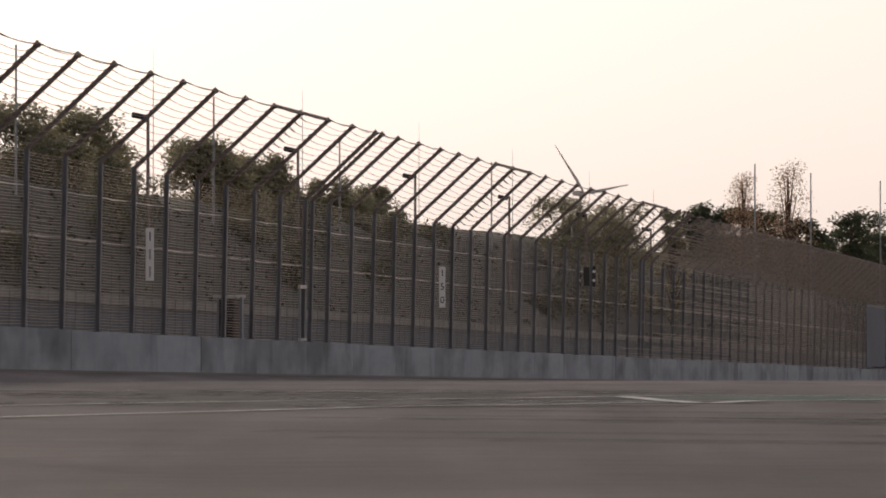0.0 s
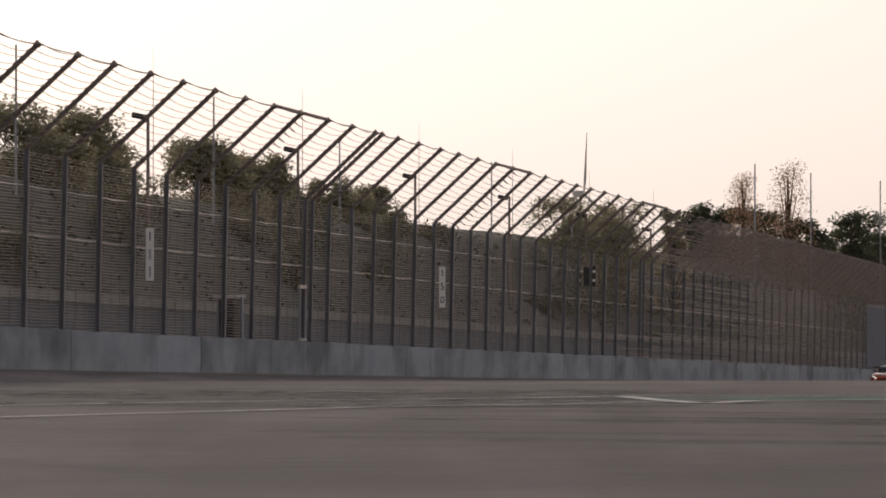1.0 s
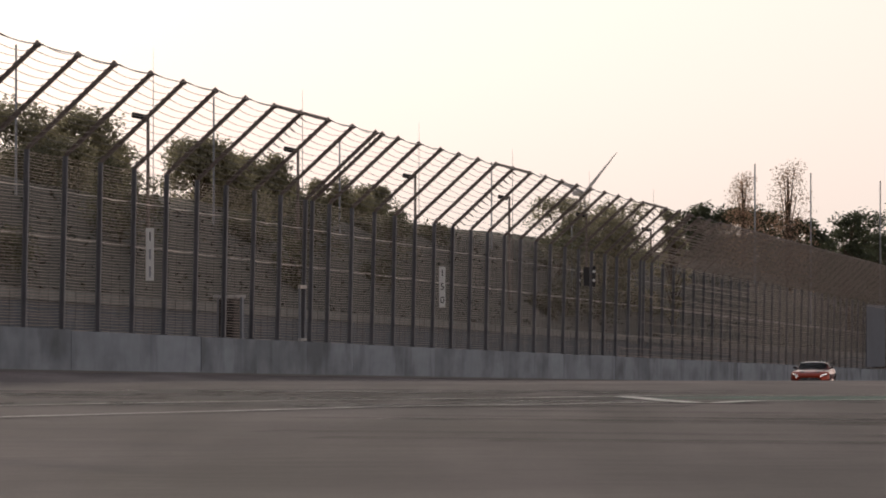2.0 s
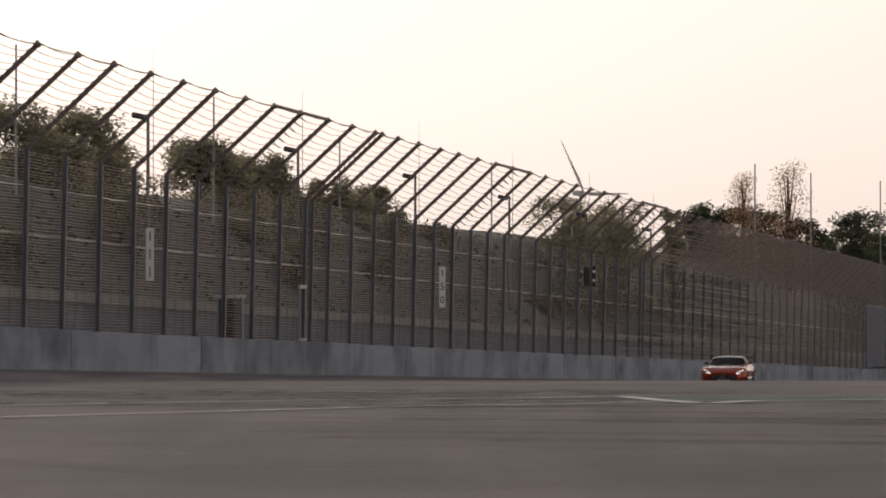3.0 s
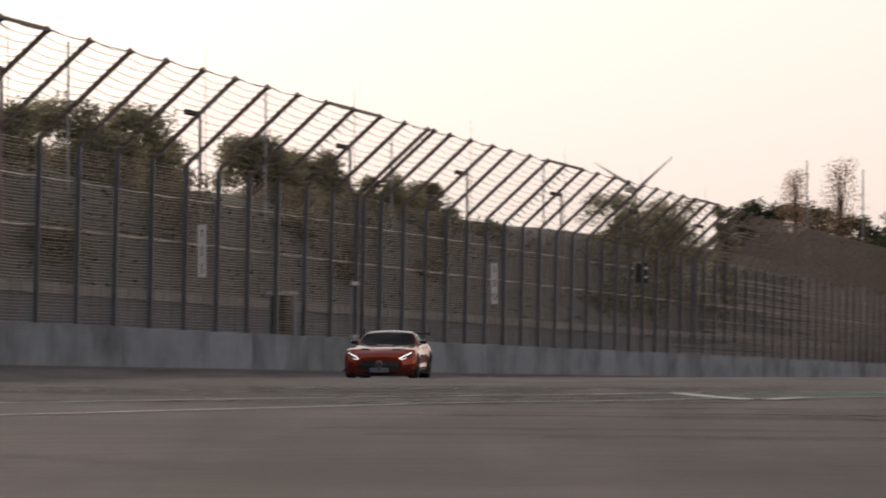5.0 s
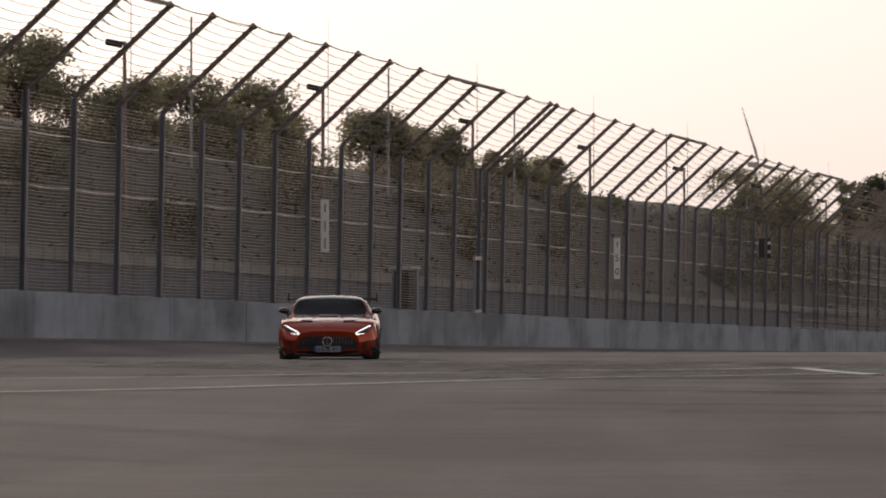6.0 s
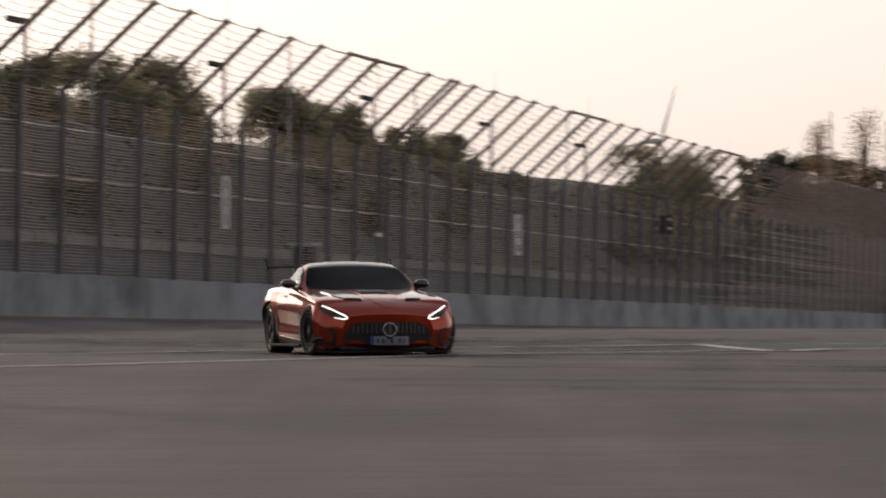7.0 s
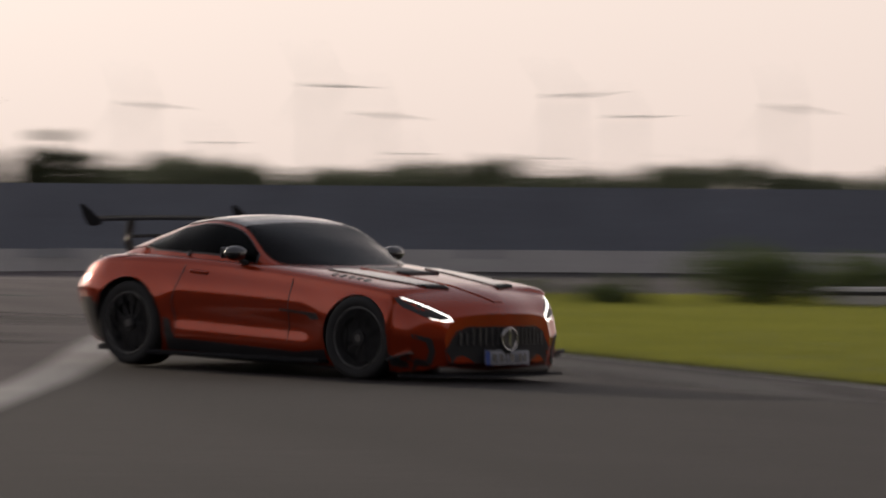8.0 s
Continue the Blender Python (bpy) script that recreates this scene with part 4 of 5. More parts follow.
def catmull(pts, per):
    p = [2 * np.array(pts[0]) - np.array(pts[1])] + [np.array(q) for q in pts] + [2 * np.array(pts[-1]) - np.array(pts[-2])]
    out = []
    for i in range(1, len(p) - 2):
        for k in range(per):
            t = k / per
            out.append(0.5 * (2 * p[i] + (p[i + 1] - p[i - 1]) * t + (2 * p[i - 1] - 5 * p[i] + 4 * p[i + 1] - p[i + 2]) * t * t + (3 * p[i] - p[i - 1] - 3 * p[i + 1] + p[i + 2]) * t ** 3))
    out.append(p[-2])
    return out


def hull_mesh():
    xs = np.concatenate([np.arange(-2.13, 1.9, 0.05), np.arange(1.9, 2.281, 0.02)])
    cols = columns(HULL, xs, 0.30)
    bm = bmesh.new()
    rings = []
    for x, (zb, wb, wm, zm, wt, zt, wi, zi, zc) in zip(xs, cols):
        tuck = max(0.0, min(1.0, (0.98 - abs(x + 0.02)) / 0.3))      # the doors are hollow between shoulder and sill
        tuck = tuck * tuck * (3 - 2 * tuck)
        ya, yb = wb + (wm - wb) * 0.6, wb + (wm - wb) * 0.92
        ya, yb = ya + tuck * (wm - 0.016 - ya), yb - tuck * 0.028
        half = [(0, zb), (wb * 0.5, zb), (wb, zb)] + [tuple(q) for q in catmull([(wb, zb), (ya, zb + (zm - zb) * 0.34), (yb, zb + (zm - zb) * 0.68), (wm, zm + 0.05 * tuck), (wm - (wm - wt) * 0.45, zm + (zt - zm) * 0.68), (wt, zt), (wi, zi), (0, zc)], 5)][1:]
        ring = [bm.verts.new((x, y, z)) for y, z in half] + [bm.verts.new((x, -y, z)) for y, z in half[-2:0:-1]]
        rings.append(ring)
    for a, b in zip(rings, rings[1:]):
        for i in range(len(a)):
            j = (i + 1) % len(a)
            bm.faces.new((a[i], a[j], b[j], b[i]))
    bm.faces.new(rings[0][::-1])
    bm.faces.new(rings[-1])
    bmesh.ops.triangulate(bm, faces=[f for f in bm.faces if len(f.verts) > 4])
    bmesh.ops.recalc_face_normals(bm, faces=bm.faces)
    return bm


car = thing("sports_car", "bright orange two-door sports coupe with black roof and high rear wing", "car")
body = part("body", hull_mesh(), ORANGE, car, "glossy orange bodywork", True)
bm_ref = bmesh.new()
bm_ref.from_mesh(body.data)
SKIN = BVHTree.FromBMesh(bm_ref)
cut_bm = bmesh.new()
for sx, r in ((AXLE, 0.378), (-AXLE, 0.392)):
    for sy in (1, -1):
        rod(cut_bm, (sx, sy * 0.55, 0.345), (sx, sy * 1.25, 0.345), r, seg=48)
cut_me = bpy.data.meshes.new("cut")
cut_bm.to_mesh(cut_me)
cut_me.materials.append(CARTRIM)
cutter = new("cut", cut_me)
body.data.materials.append(CARTRIM)
mod = body.modifiers.new("arches", "BOOLEAN")
mod.object, mod.operation, mod.solver, mod.material_mode = cutter, "DIFFERENCE", "EXACT", "TRANSFER"
deps = bpy.context.evaluated_depsgraph_get()
deps.update()
body_me = bpy.data.meshes.new_from_object(body.evaluated_get(deps))
body.modifiers.clear()
body.data = body_me
bpy.data.objects.remove(cutter)
body_me.polygons.foreach_set("use_smooth", [True] * len(body_me.polygons))
body_me.set_sharp_from_angle(angle=radians(32))

#        x     zB    wB    wR    zR    zC
CABIN = [
    (0.74, 0.855, 0.16, 0.15, 0.866, 0.870),
    (0.66, 0.86, 0.40, 0.385, 0.872, 0.90),
    (0.56, 0.865, 0.60, 0.58, 0.885, 0.945),
    (0.44, 0.87, 0.72, 0.695, 0.900, 1.00),
    (0.32, 0.88, 0.79, 0.745, 0.930, 1.06),
    (0.20, 0.885, 0.81, 0.735, 1.00, 1.115),
    (0.08, 0.89, 0.815, 0.70, 1.09, 1.165),
    (-0.07, 0.90, 0.82, 0.655, 1.185, 1.228),
    (-0.22, 0.90, 0.825, 0.63, 1.22, 1.272),
    (-0.45, 0.905, 0.83, 0.62, 1.243, 1.302),
    (-0.70, 0.905, 0.82, 0.60, 1.238, 1.30),
    (-1.00, 0.905, 0.80, 0.57, 1.20, 1.26),
    (-1.30, 0.905, 0.76, 0.51, 1.12, 1.18),
    (-1.60, 0.90, 0.70, 0.45, 1.035, 1.085),
    (-1.88, 0.86, 0.62, 0.38, 0.93, 0.96),
    (-2.02, 0.82, 0.54, 0.34, 0.87, 0.895),
]
CX = np.arange(-2.02, 0.741, 0.02)
CC = columns(CABIN, CX, 0.16)


def cab(x, a):
    """The cabin's skin: a runs from the belt (0) over the roof rail (0.45) to the middle (1); beyond 1 the other side."""
    side = 1 if a <= 1 else -1
    a = a if a <= 1 else 2 - a
    zB, wB, wR, zR, zC = [float(np.interp(x, CX, CC[:, i])) for i in range(5)]
    pts = [(wB, zB), (wB + (wR - wB) * 0.42 + 0.018, zB + (zR - zB) * 0.52), (wR, zR), (wR * 0.62, zC - (zC - zR) * 0.28), (0, zC)]
    keys = [0, 0.23, 0.45, 0.72, 1.0]
    p = [(2 * pts[0][0] - pts[1][0], 2 * pts[0][1] - pts[1][1])] + pts + [(-pts[-2][0], pts[-2][1])]
    i = min(3, max(0, sum(a >= k for k in keys) - 1))
    t = (a - keys[i]) / (keys[i + 1] - keys[i])
    q = [np.array(p[i + j]) for j in range(4)]
    y, z = 0.5 * (2 * q[1] + (q[2] - q[0]) * t + (2 * q[0] - 5 * q[1] + 4 * q[2] - q[3]) * t * t + (3 * q[1] - q[0] - 3 * q[2] + q[3]) * t ** 3)
    return Vector((x, side * y, z))


def cab_normal(x, a):
    e = 0.01
    n = (cab(x + e, a) - cab(x - e, a)).cross(cab(x, min(a + e, 2)) - cab(x, max(a - e, 0)))
    n.normalize()
    return n if n.dot(Vector((0, cab(x, a).y, 0.3))) > 0 else -n


def cab_patch(name, x0, x1, amin, amax, lift, material, parent, label="", nx=26, na=18, thick=0.006):
    """A panel over part of the cabin's skin, with a turned-in edge."""
    bm = bmesh.new()
    g = []
    for i in range(nx + 1):
        x = x0 + (x1 - x0) * i / nx
        lo, hi = amin(x), amax(x)
        row = []
        for j in range(na + 1):
            a = lo + (hi - lo) * j / na
            row.append(bm.verts.new(cab(x, a) + cab_normal(x, a) * lift))
        g.append(row)
    for i in range(nx):
        for j in range(na):
            bm.faces.new((g[i][j], g[i + 1][j], g[i + 1][j + 1], g[i][j + 1]))
    bmesh.ops.recalc_face_normals(bm, faces=bm.faces)
    bmesh.ops.solidify(bm, geom=bm.faces[:], thickness=thick)
    return part(name, bm, material, parent, label, True)


cab_patch("cabin_shell", -2.01, 0.73, lambda x: 0.0, lambda x: 2.0, 0.0, ORANGE, car, "orange pillars and roof rails", 90, 56, 0.004)


def lerp_keys(keys):
    return lambda x: float(np.interp(x, [k[0] for k in keys], [k[1] for k in keys]))


wl_lo = lerp_keys([(-0.16, 0.475), (0.45, 0.47), (0.72, 0.44)])
# A black sheet under the glass takes the place of the unlit cabin.
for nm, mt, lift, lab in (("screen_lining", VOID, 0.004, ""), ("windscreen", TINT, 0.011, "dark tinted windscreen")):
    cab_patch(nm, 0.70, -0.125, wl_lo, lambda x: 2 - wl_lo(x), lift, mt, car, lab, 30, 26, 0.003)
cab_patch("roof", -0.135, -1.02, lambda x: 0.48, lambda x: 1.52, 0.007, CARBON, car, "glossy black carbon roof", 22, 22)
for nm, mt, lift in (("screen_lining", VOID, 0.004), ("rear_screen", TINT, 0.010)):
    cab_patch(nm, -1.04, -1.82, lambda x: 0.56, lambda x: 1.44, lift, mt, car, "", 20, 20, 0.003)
sw_lo = lerp_keys([(-1.38, 0.20), (-1.2, 0.12), (-0.8, 0.08), (0.32, 0.08)])
sw_hi = lerp_keys([(-1.38, 0.215), (-1.25, 0.29), (-1.0, 0.375), (-0.7, 0.40), (0.05, 0.40), (0.24, 0.36)])
for s in (1, -1):
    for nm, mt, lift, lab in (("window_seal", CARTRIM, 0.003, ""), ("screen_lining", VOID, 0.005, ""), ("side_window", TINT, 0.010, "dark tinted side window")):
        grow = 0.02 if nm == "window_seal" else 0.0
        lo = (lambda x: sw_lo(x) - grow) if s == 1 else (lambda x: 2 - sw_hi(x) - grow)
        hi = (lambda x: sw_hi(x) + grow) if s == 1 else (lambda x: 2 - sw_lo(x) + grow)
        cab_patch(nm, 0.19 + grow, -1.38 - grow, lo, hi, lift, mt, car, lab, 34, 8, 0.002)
    bm = bmesh.new()
    box(bm, (0.035, 0.012, 0.24), pose(-0.72, s * 0.762, 1.03, s * 32, 0, 0), 0.003)
    part("window_post", bm, CARTRIM, car)


def decal(name, outline, axis, material, parent, lift=0.006, cell=0.05, label="", flip=1, sink=0.02):
    """A panel with that outline laid on the bodywork: axis x takes (y, z), y takes (x, z), z takes (x, y)."""
    bm = bmesh.new()
    f = bm.faces.new([bm.verts.new((u, v, 0)) for u, v in outline])
    us, vs = [p[0] for p in outline], [p[1] for p in outline]
    for lo, hi, nrm in ((min(us), max(us), (1, 0, 0)), (min(vs), max(vs), (0, 1, 0))):
        n = int((hi - lo) / cell)
        for i in range(1, n + 1):
            c = lo + (hi - lo) * i / (n + 1)
            bmesh.ops.bisect_plane(bm, geom=bm.verts[:] + bm.edges[:] + bm.faces[:], plane_co=Vector(nrm) * c, plane_no=nrm)
    way = {"x": Vector((-flip, 0, 0)), "y": Vector((0, -flip, 0)), "z": Vector((0, 0, -1))}[axis]
    for v in bm.verts:
        u, w = v.co.x, v.co.y
        start = {"x": Vector((flip * 3, u, w)), "y": Vector((u, flip * 3, w)), "z": Vector((u, w, 3))}[axis]
        hit, nrm, _, _ = SKIN.ray_cast(start, way)
        if hit is None:
            near = SKIN.find_nearest(start + way * 2.2)
            hit = near[0]
        v.co = hit - way * lift
    bmesh.ops.recalc_face_normals(bm, faces=bm.faces)
    r = bmesh.ops.extrude_face_region(bm, geom=bm.faces[:])
    for v in [g for g in r["geom"] if isinstance(g, bmesh.types.BMVert)]:
        v.co += way * sink
    return part(name, bm, material, parent, label, True)


def skin_at(u, w, axis, flip=1):
    way = {"x": Vector((-flip, 0, 0)), "y": Vector((0, -flip, 0)), "z": Vector((0, 0, -1))}[axis]
    start = {"x": Vector((flip * 3, u, w)), "y": Vector((u, flip * 3, w)), "z": Vector((u, w, 3))}[axis]
    hit = SKIN.ray_cast(start, way)[0]
    return hit if hit is not None else SKIN.find_nearest(start + way * 2.2)[0]


# front: grille with upright slats, plain round emblem, plate, lamps
grille = decal("grille", [(-0.40, 0.505), (0.40, 0.505), (0.51, 0.465), (0.615, 0.31), (0.58, 0.215), (-0.58, 0.215), (-0.615, 0.31), (-0.51, 0.465)], "x", VOID, car, 0.004, 0.06, "black grille with upright slats")
for i in range(17):
    y = -0.48 + 0.06 * i
    top = 0.495 if abs(y) < 0.40 else 0.455
    a, c = skin_at(y, top, "x"), skin_at(y, 0.36, "x")
    bm = rod(bmesh.new(), a + Vector((0.012, 0, 0)), c + Vector((0.02, 0, 0)), 0.009, 0.009, 6)
    part("slat", bm, SLAT, grille)
nose = skin_at(0, 0.43, "x").x + 0.015
bm = bmesh.new()
bmesh.ops.create_cone(bm, cap_ends=True, segments=32, radius1=0.072, radius2=0.066, depth=0.02, matrix=pose(nose + 0.01, 0, 0.405, 0, 90, 0))
part("emblem", bm, CARTRIM, car, "plain round emblem")
seg = 40
vs, fs = [], []
for i in range(seg):
    a = 2 * math.pi * i / seg
    for k in range(8):
        c = 2 * math.pi * k / 8
        rr = 0.088 + 0.010 * math.cos(c)
        vs.append((nose + 0.022 + 0.010 * math.sin(c), rr * math.cos(a), 0.405 + rr * math.sin(a)))
for i in range(seg):
    for k in range(8):
        fs.append((i * 8 + k, i * 8 + (k + 1) % 8, ((i + 1) % seg) * 8 + (k + 1) % 8, ((i + 1) % seg) * 8 + k))
mesh_ob("emblem_ring", vs, fs, CHROME, car, smooth=True)
bm = box(bmesh.new(), (0.012, 0.022, 0.13), pose(nose + 0.02, 0, 0.415), 0.005)
part("emblem_badge", bm, CHROME, car, "plain bright badge")
plate = part("number_plate", box(bmesh.new(), (0.015, 0.52, 0.115), pose(nose + 0.03, 0, 0.255, 0, -4, 0), 0.004), mat("blue-grey plate", (0.26, 0.28, 0.33), 0.5), car, "white plate with plain dark bars")
for y, w in ((0.10, 0.05), (0.05, 0.02), (-0.02, 0.07), (-0.13, 0.06), (-0.195, 0.04), (0.17, 0.05)):
    part("bar", box(bmesh.new(), (0.004, w * 0.7, 0.06), pose(nose + 0.039, -y, 0.255, 0, -4, 0)), SLAT, plate)
part("bar", box(bmesh.new(), (0.004, 0.045, 0.11), pose(nose + 0.039, -0.237, 0.255, 0, -4, 0)), mat("blue plate edge", (0.02, 0.06, 0.3), 0.4), plate)
part("front_valance", box(bmesh.new(), (0.16, 1.3, 0.06), pose(2.16, 0, 0.15), 0.02), CARTRIM, car)
bm = bmesh.new()
lip = [(2.0, 0.93), (2.13, 0.9), (2.25, 0.78), (2.34, 0.55), (2.38, 0.25), (2.39, 0.0)]
full = lip + [(x, -y) for x, y in lip[-2::-1]]
low = [bm.verts.new((x, y, 0.085)) for x, y in full]
up = [bm.verts.new((x - 0.01, y, 0.115)) for x, y in full]
bm.faces.new(low)
bm.faces.new(up[::-1])
for i in range(len(full)):
    j = (i + 1) % len(full)
    bm.faces.new((low[i], low[j], up[j], up[i]))
part("front_splitter", bm, WINGBLACK, car, "black carbon front splitter")
for s in (1, -1):
    lamp = decal("headlamp", [(s * q[0], q[1]) for q in ((0.89, 0.715), (0.82, 0.725), (0.58, 0.605), (0.555, 0.555), (0.605, 0.54), (0.76, 0.575), (0.86, 0.64))], "x", CARTRIM, car, 0.006, 0.04, "dark headlamp with white light strip")
    decal("light_strip", [(s * q[0], q[1]) for q in ((0.855, 0.718), (0.828, 0.720), (0.568, 0.588), (0.56, 0.573), (0.575, 0.576))], "x", DRL, lamp, 0.012, 0.04, "white light strip")
    decal("light_strip", [(s * q[0], q[1]) for q in ((0.56, 0.58), (0.553, 0.55), (0.605, 0.537), (0.72, 0.559), (0.72, 0.565), (0.61, 0.549), (0.576, 0.561))], "x", DRL, lamp, 0.012, 0.04, "white light strip")
    decal("air_intake", [(s * q[0], q[1]) for q in ((0.70, 0.20), (0.685, 0.30), (0.72, 0.405), (0.86, 0.44), (0.86, 0.41), (0.76, 0.375), (0.735, 0.30), (0.75, 0.20))], "x", VOID, car, 0.004, 0.05, "black bracket-shaped side intake")
    decal("lower_corner", [(s * q[0], q[1]) for q in ((0.50, 0.165), (0.70, 0.175), (0.74, 0.23), (0.86, 0.25), (0.86, 0.15), (0.6, 0.14), (0.5, 0.145))], "x", CARTRIM, car, 0.006, 0.06)
    part("canard", box(bmesh.new(), (0.26, 0.09, 0.018), pose(2.0, s * 0.93, 0.26, 0, -14, -s * 18), 0.006), CARBON, car, "small black front canard")
    # bonnet vents and side trim
    decal("bonnet_vent", [(x, s * y) for x, y in ((1.74, 0.30), (1.66, 0.50), (1.25, 0.62), (0.84, 0.64), (0.86, 0.46), (1.3, 0.32))], "z", CARBON, car, 0.010, 0.06, "black vented bonnet panel")
    decal("vent_mouth", [(x, s * y) for x, y in ((1.77, 0.30), (1.69, 0.51), (1.58, 0.53), (1.65, 0.31))], "z", VOID, car, 0.016, 0.05, "dark vent opening")
    for k in range(5):
        decal("fender_louvre", [(0.86 + 0.09 * k, s * 0.73), (0.90 + 0.09 * k, s * 0.73), (0.93 + 0.09 * k, s * 0.82), (0.89 + 0.09 * k, s * 0.82)], "z", CARTRIM, car, 0.005, 0.05)
    decal("fender_vent", [(0.90, 0.50), (0.86, 0.545), (0.42, 0.56), (0.42, 0.545), (0.74, 0.525), (0.80, 0.49)], "y", CARTRIM, car, 0.006, 0.06, "black side vent with bright fin", s)
    decal("door_gap", [(0.53, 0.86), (0.538, 0.86), (0.508, 0.30), (0.50, 0.30)], "y", CARTRIM, car, 0.002, 0.06, "", s, 0.006)
    decal("door_gap", [(-0.70, 0.90), (-0.692, 0.90), (-0.80, 0.55), (-0.765, 0.30), (-0.775, 0.30), (-0.812, 0.55)], "y", CARTRIM, car, 0.002, 0.06, "", s, 0.006)
    p = skin_at(-0.55, 0.80, "y", s)
    part("door_handle", box(bmesh.new(), (0.21, 0.03, 0.035), pose(p.x, p.y, p.z, 0, 2, 0), 0.012), ORANGE, car)
    bm = box(bmesh.new(), (2.0, 0.16, 0.035), pose(-0.05, s * 0.93, 0.145, 0, -1.2, 0), 0.01)
    part("side_skirt", bm, WINGBLACK, car, "matt black side skirt")
    decal("sill_panel", [(0.93, 0.26), (0.93, 0.15), (-0.90, 0.15), (-0.90, 0.42), (-0.84, 0.40), (-0.78, 0.25), (0.6, 0.22)], "y", CARTRIM, car, 0.006, 0.07, "satin black sill", s)
    decal("bumper_corner", [(1.70, 0.27), (1.70, 0.13), (2.02, 0.13), (2.02, 0.21), (1.88, 0.25)], "y", CARTRIM, car, 0.005, 0.06, "", s)
    decal("rear_corner", [(-1.69, 0.50), (-1.69, 0.18), (-2.0, 0.26), (-2.10, 0.46), (-1.98, 0.55), (-1.8, 0.55)], "y", CARTRIM, car, 0.005, 0.06, "", s)
    # mirror
    bm = bmesh.new()
    bmesh.ops.create_uvsphere(bm, u_segments=20, v_segments=12, radius=0.5, matrix=pose(0.08, s * 0.93, 0.985, 0, 0, s * 8) @ Matrix.Diagonal((0.16, 0.22, 0.14, 1)))
    mirror = part("door_mirror", bm, CARBON, car, "black door mirror", True)
    part("mirror_arm", rod(bmesh.new(), (0.10, s * 0.82, 0.89), (0.08, s * 0.90, 0.94), 0.03, 0.018), CARTRIM, mirror)
    part("mirror_glass", box(bmesh.new(), (0.006, 0.17, 0.10), pose(0.002, s * 0.93, 0.985, 0, 0, s * 8), 0.002), CHROME, mirror)
    decal("tail_lamp", [(s * q[0], q[1]) for q in ((0.36, 0.74), (0.68, 0.71), (0.74, 0.66), (0.40, 0.685))], "x", TAIL, car, 0.006, 0.05, "", -1)
    # wing supports
    bm = bmesh.new()
    for a, c in (((-1.80, s * 0.52, 0.86), (-1.93, s * 0.50, 1.02)), ((-1.93, s * 0.50, 1.02), (-1.88, s * 0.50, 1.165))):
        d = Vector(c) - Vector(a)
        box(bm, (0.13, 0.022, d.length + 0.03), Matrix.Translation((Vector(a) + Vector(c)) / 2) @ pose(0, 0, 0, 0, math.degrees(math.atan2(d.x, d.z)), 0), 0.008)
    part("wing_strut", bm, CARTRIM, car)
    bm = bmesh.new()
    vs2 = [(-2.23, 1.29), (-2.18, 1.30), (-1.97, 1.23), (-1.81, 1.17), (-1.79, 1.14), (-1.95, 1.115), (-2.06, 1.13), (-2.15, 1.19)]
    l1 = [bm.verts.new((x, s * 0.885, z)) for x, z in vs2]
    l2 = [bm.verts.new((x, s * 0.905, z)) for x, z in vs2]
    bm.faces.new(l1)
    bm.faces.new(l2[::-1])
    for i in range(len(vs2)):
        j = (i + 1) % len(vs2)
        bm.faces.new((l1[i], l1[j], l2[j], l2[i]))
    part("wing_endplate", bm, WINGBLACK, car)
decal("bonnet_bulge", [(2.12, -0.05), (2.12, 0.05), (1.9, 0.15), (1.5, 0.22), (0.84, 0.27), (0.84, -0.27), (1.5, -0.22), (1.9, -0.15)], "z", ORANGE, car, 0.008, 0.06, "raised orange bonnet middle", 1, 0.05)
decal("bonnet_scoop", [(1.10, -0.17), (1.14, 0.0), (1.10, 0.17), (0.84, 0.21), (0.84, -0.21)], "z", CARTRIM, car, 0.012, 0.05, "black bonnet scoop")
part("scoop_mouth", box(bmesh.new(), (0.10, 0.36, 0.022), pose(1.10, 0, skin_at(1.10, 0.0, "z").z + 0.008, 0, 4, 0), 0.008), VOID, car, "dark bonnet air slot")
part("cowl", box(bmesh.new(), (0.10, 1.0, 0.02), pose(0.70, 0, 0.892, 0, 4, 0), 0.006), CARTRIM, car)
# rear wing, two planes
for z0, x0, chord, half, lab in ((1.165, -1.80, 0.32, 0.885, "black carbon rear wing"), (1.02, -1.85, 0.16, 0.50, "lower wing plane")):
    vs, fs = [], []
    prof = [(0, 0), (0.1, 0.022), (0.35, 0.03), (0.7, 0.028), (1.0, 0.035), (1.0, 0.028), (0.7, 0.008), (0.35, -0.006), (0.1, -0.012)]
    for y in np.linspace(-half, half, 21):
        arch = 0.012 * (1 - (y / half) ** 2)
        for u, h in prof:
            vs.append((x0 - u * chord, y, z0 + h * 0.55 * chord / 0.3 + u * 0.012 + arch))
    n = len(prof)
    fs = [(j * n + i, j * n + (i + 1) % n, (j + 1) * n + (i + 1) % n, (j + 1) * n + i) for j in range(20) for i in range(n)] + [tuple(range(n)), tuple(range(20 * n, 21 * n))[::-1]]
    mesh_ob("wing_plane", vs, fs, WINGBLACK, car, lab)
part("rear_diffuser", box(bmesh.new(), (0.35, 1.3, 0.16), pose(-2.02, 0, 0.26, 0, 14, 0), 0.03), CARTRIM, car)
part("floor_pan", box(bmesh.new(), (3.9, 1.5, 0.05), pose(0, 0, 0.13), 0.01), CARTRIM, car)
part("tail_lip", box(bmesh.new(), (0.10, 1.2, 0.03), pose(-2.08, 0, 0.865, 0, 18, 0), 0.01), CARBON, car)

# wheels
WHEELS = []


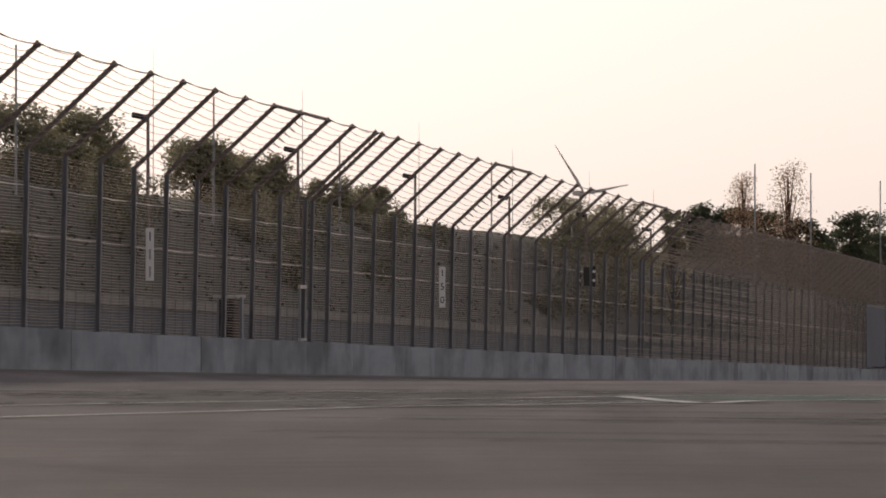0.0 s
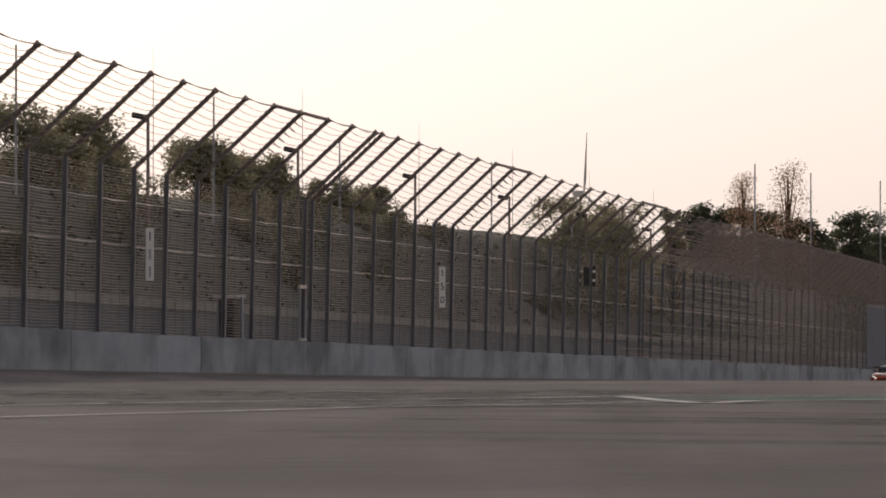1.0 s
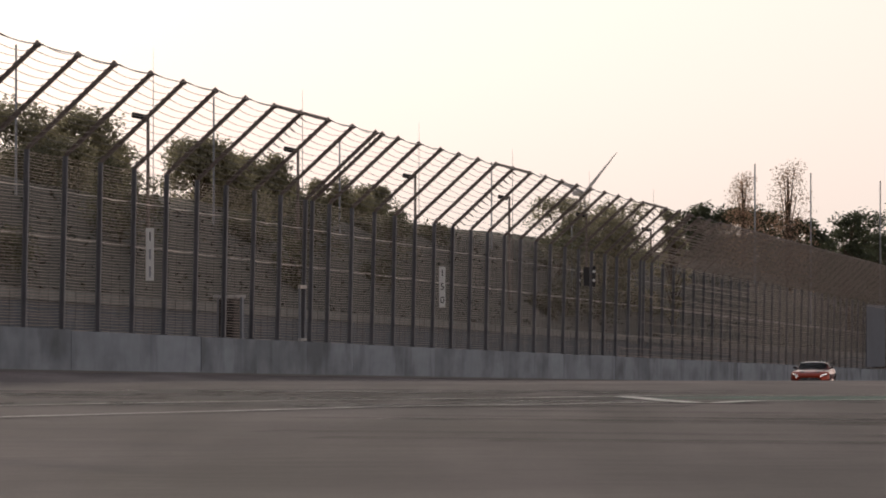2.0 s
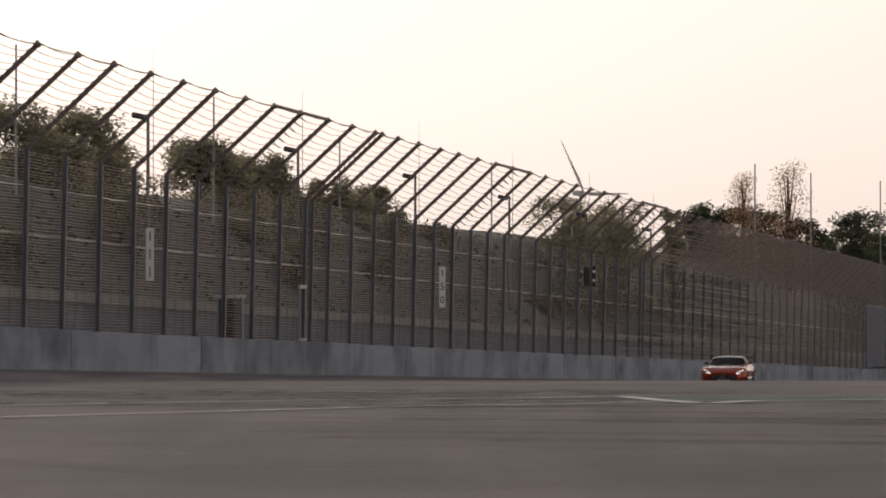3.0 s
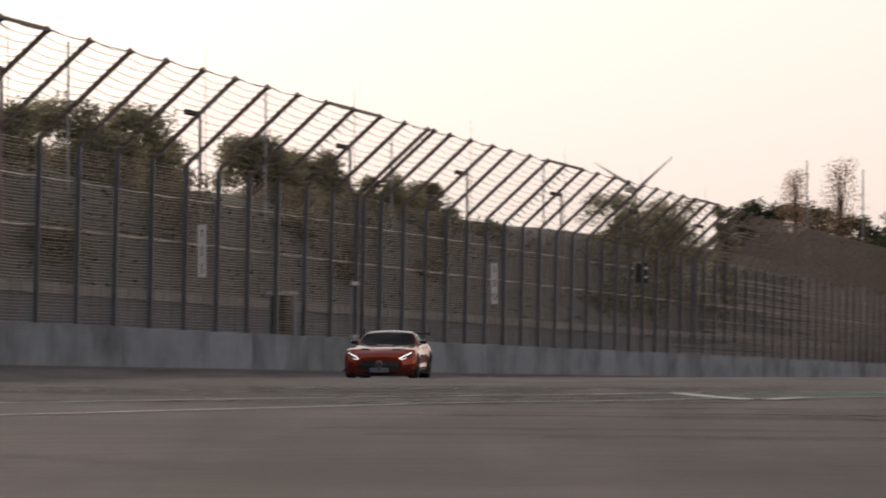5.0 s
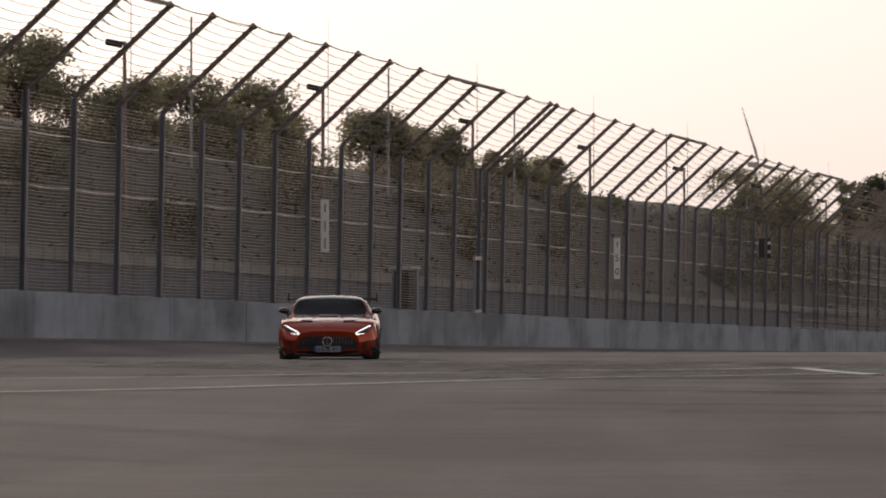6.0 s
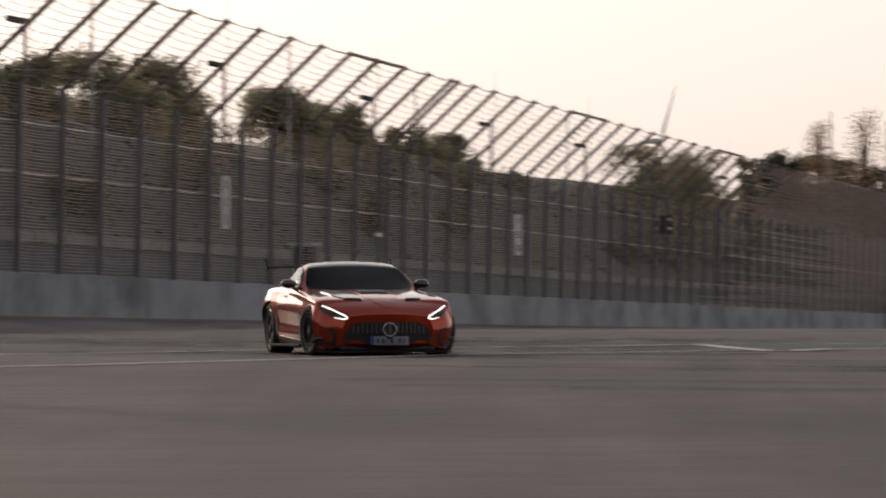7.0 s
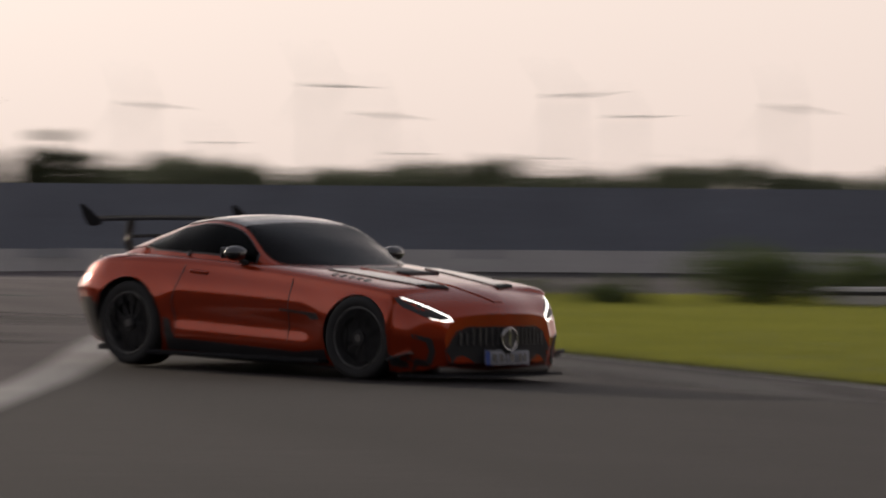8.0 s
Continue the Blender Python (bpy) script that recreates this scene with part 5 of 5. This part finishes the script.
def lathe(profile, seg, hub_y=0):
    vs, fs = [], []
    n = len(profile)
    for i in range(seg):
        a = 2 * math.pi * i / seg
        for r, y in profile:
            vs.append((r * math.cos(a), y + hub_y, r * math.sin(a)))
    for i in range(seg):
        for k in range(n - 1):
            j = (i + 1) % seg
            fs.append((i * n + k, i * n + k + 1, j * n + k + 1, j * n + k))
    return vs, fs


def wheel(x, s, radius, width, steer):
    rim_r = radius - 0.095
    yc = s * (0.985 - width / 2 - 0.02)
    base = Vector((x, yc, radius))
    w = new("wheel")
    w.empty_display_size = 0.1
    w.parent = car
    w.matrix_basis = Matrix.Translation(base)
    tagged(w, "black tyre on dark grey ten-spoke alloy wheel")
    h = width / 2
    v, f = lathe([(rim_r, -h * 0.86), (rim_r + 0.03, -h * 0.98), (radius - 0.03, -h), (radius - 0.006, -h * 0.82), (radius, -h * 0.4), (radius, h * 0.4), (radius - 0.006, h * 0.82), (radius - 0.03, h), (rim_r + 0.03, h * 0.98), (rim_r, h * 0.86)], 56)
    mesh_ob("tyre", v, f, TYRE, w, smooth=True)
    o = s * h
    v, f = lathe([(rim_r + 0.004, o * 0.84), (rim_r + 0.004, o * 0.90), (rim_r - 0.010, o * 0.90), (rim_r - 0.014, o * 0.80)], 56)
    rim = mesh_ob("rim", v, f, RIMLIP, w, "polished rim edge", True)
    v, f = lathe([(rim_r - 0.010, o * 0.85), (rim_r - 0.03, o * 0.3), (rim_r - 0.03, -o * 0.86), (rim_r, -o * 0.86)], 48)
    mesh_ob("barrel", v, f, RIM, w, smooth=True)
    for k in range(10):
        a = 36.0 * k
        bm = bmesh.new()
        ln = rim_r - 0.05
        box(bm, (ln, 0.03, 0.034), pose(0.045 + ln / 2, 0, 0, 0, 0, s * 6), 0.006)
        box(bm, (ln * 0.4, 0.026, 0.055), pose(rim_r - ln * 0.2, s * 0.02, 0, 0, 0, 0), 0.006)
        part("spoke", bm, RIM, w, at=pose(0, o * 0.70, 0, 0, a, 0))
    part("hub", rod(bmesh.new(), (0, o * 0.5, 0), (0, o * 0.88, 0), 0.075, 0.06, 24), RIM, w)
    part("hub_cap", rod(bmesh.new(), (0, o * 0.88, 0), (0, o * 0.93, 0), 0.034, 0.03, 20), RIMLIP, w)
    part("brake_disc", rod(bmesh.new(), (0, o * 0.22, 0), (0, o * 0.32, 0), rim_r - 0.06, seg=40), DISC, w)
    WHEELS.append((w, base, steer))


for s in (1, -1):
    wheel(AXLE, s, 0.340, 0.285, True)
    wheel(-AXLE, s, 0.352, 0.33, False)
    part("brake_caliper", box(bmesh.new(), (0.09, 0.10, 0.20), pose(AXLE - 0.2, s * 0.86, 0.36, 0, 0, 0), 0.02), RIM, car)


def ease(f):
    f = max(0.0, min(1.0, f))
    return f * f * (3 - 2 * f)


CAB_PARTS = ("cabin_shell", "screen_lining", "windscreen", "roof", "rear_screen", "side_window", "window_seal", "window_post", "door_mirror", "mirror_arm", "mirror_glass", "cowl")
HOOD_PARTS = ("bonnet_vent", "bonnet_bulge", "bonnet_scoop", "scoop_mouth")


def stance(co, kind):
    """A short rounded nose, the cabin set well back under a low roof, and the nose dipped under braking."""
    x, y, z = co
    if kind in CAB_PARTS:
        x -= 0.17 * ease((x + 1.0) / 1.0)
    if kind in HOOD_PARTS and x < 1.15:
        x2 = 1.15 - (1.15 - x) * 1.5
        x, z = x2, z + (x - x2) * 0.0675
    if x > 1.62:
        x = 1.62 + (x - 1.62) * 0.70
        x -= 0.11 * ease(abs(y) / 0.7) * ease((x - 1.62) / 0.2)
    if x < -1.62:
        x = -1.62 + (x + 1.62) * (0.58 if kind.startswith("wing") else 0.78)
    if z > 0.9:
        z = z + 0.02 if kind.startswith("wing") else 0.9 + (z - 0.9) * 0.91
    dip = max(0.0, min(1.0, (x + 0.6) / 2.6))
    return Vector((x, y, max(0.05, z - 0.05 * dip)))


for ob in car.children_recursive:
    if ob.type == "MESH" and not ob.parent.name.startswith("wheel"):
        for v in ob.data.vertices:
            v.co = stance(v.co, ob.name.split(".")[0])
        ob.data.update()


# ---------- what moves ----------
CAR = [  # seconds, x, y, heading in degrees (90 is away from the tripod)
    (0.0, 34.1, 386, 257), (0.5, 29.8, 364, 258), (1.0, 25.8, 342, 259), (1.5, 22.0, 319.5, 260), (2.15, 17.6, 290, 261), (2.8, 13.4, 260.5, 261.5), (3.0, 12.07, 251.5, 261.5), (3.5, 8.54, 230, 261.5),
    (4.0, 4.63, 206.5, 261), (4.5, 0.83, 182, 261.5), (5.0, -2.85, 158.5, 264), (5.2, -4.03, 149.5, 266), (5.8, -5.67, 125.5, 270), (6.3, -5.76, 107.5, 275), (6.5, -5.13, 100, 279), (6.7, -4.25, 93, 281),
    (6.9, -2.97, 85.3, 282.8), (7.0, -2.22, 81.3, 283.8), (7.1, -1.63, 76.4, 285), (7.2, -0.62, 72, 286.2), (7.3, 0.2, 68, 287.2), (7.4, 1.13, 64.6, 288.5), (7.5, 1.89, 62.5, 291.5), (7.6, 3.15, 59.4, 295.5), (7.7, 4.0, 56.4, 299),
    (7.8, 5.42, 53.4, 301.6), (7.9, 6.42, 51.1, 303.6), (8.0, 8.03, 48.3, 306.3),
]


def car_pose(x, y, heading):
    h = radians(heading)
    f = Vector((math.cos(h), math.sin(h)))
    s = Vector((-f.y, f.x))
    q = Vector((x, y))

    def g(p):
        return ground_z(p.x, p.y)
    pitch = math.degrees(math.atan2(g(q + f * 1.3) - g(q - f * 1.3), 2.6))
    roll = math.degrees(math.atan2(g(q + s * 0.85) - g(q - s * 0.85), 1.7))
    return Matrix.Translation((x, y, (g(q + f * 1.3) + g(q - f * 1.3)) / 2)) @ pose(0, 0, 0, 0, 0, heading) @ pose(0, 0, 0, roll, -pitch, 0)


def motions():
    walk(car, [(t, car_pose(x, y, h)) for t, x, y, h in CAR])
    for r, hub, phase in ROTORS:
        walk(r, [(t, pose(0, -3.4, hub, 0, phase + 42.9 * t, 0)) for t in np.arange(0, 8.01, 1.0).tolist()])
    for w, base, steer in WHEELS:
        rows = []
        for i in range(0, 241):
            t = i / 30
            lock = float(np.interp(t, [0, 5.5, 6.5, 7.2, 8.0], [0, 2, 8, 10, 6])) if steer else 0.0
            rows.append((t, Matrix.Translation(base) @ pose(0, 0, 0, 0, 0, lock) @ pose(0, 0, 0, 0, 76.0 * i, 0)))
        walk(w, rows)


motions()
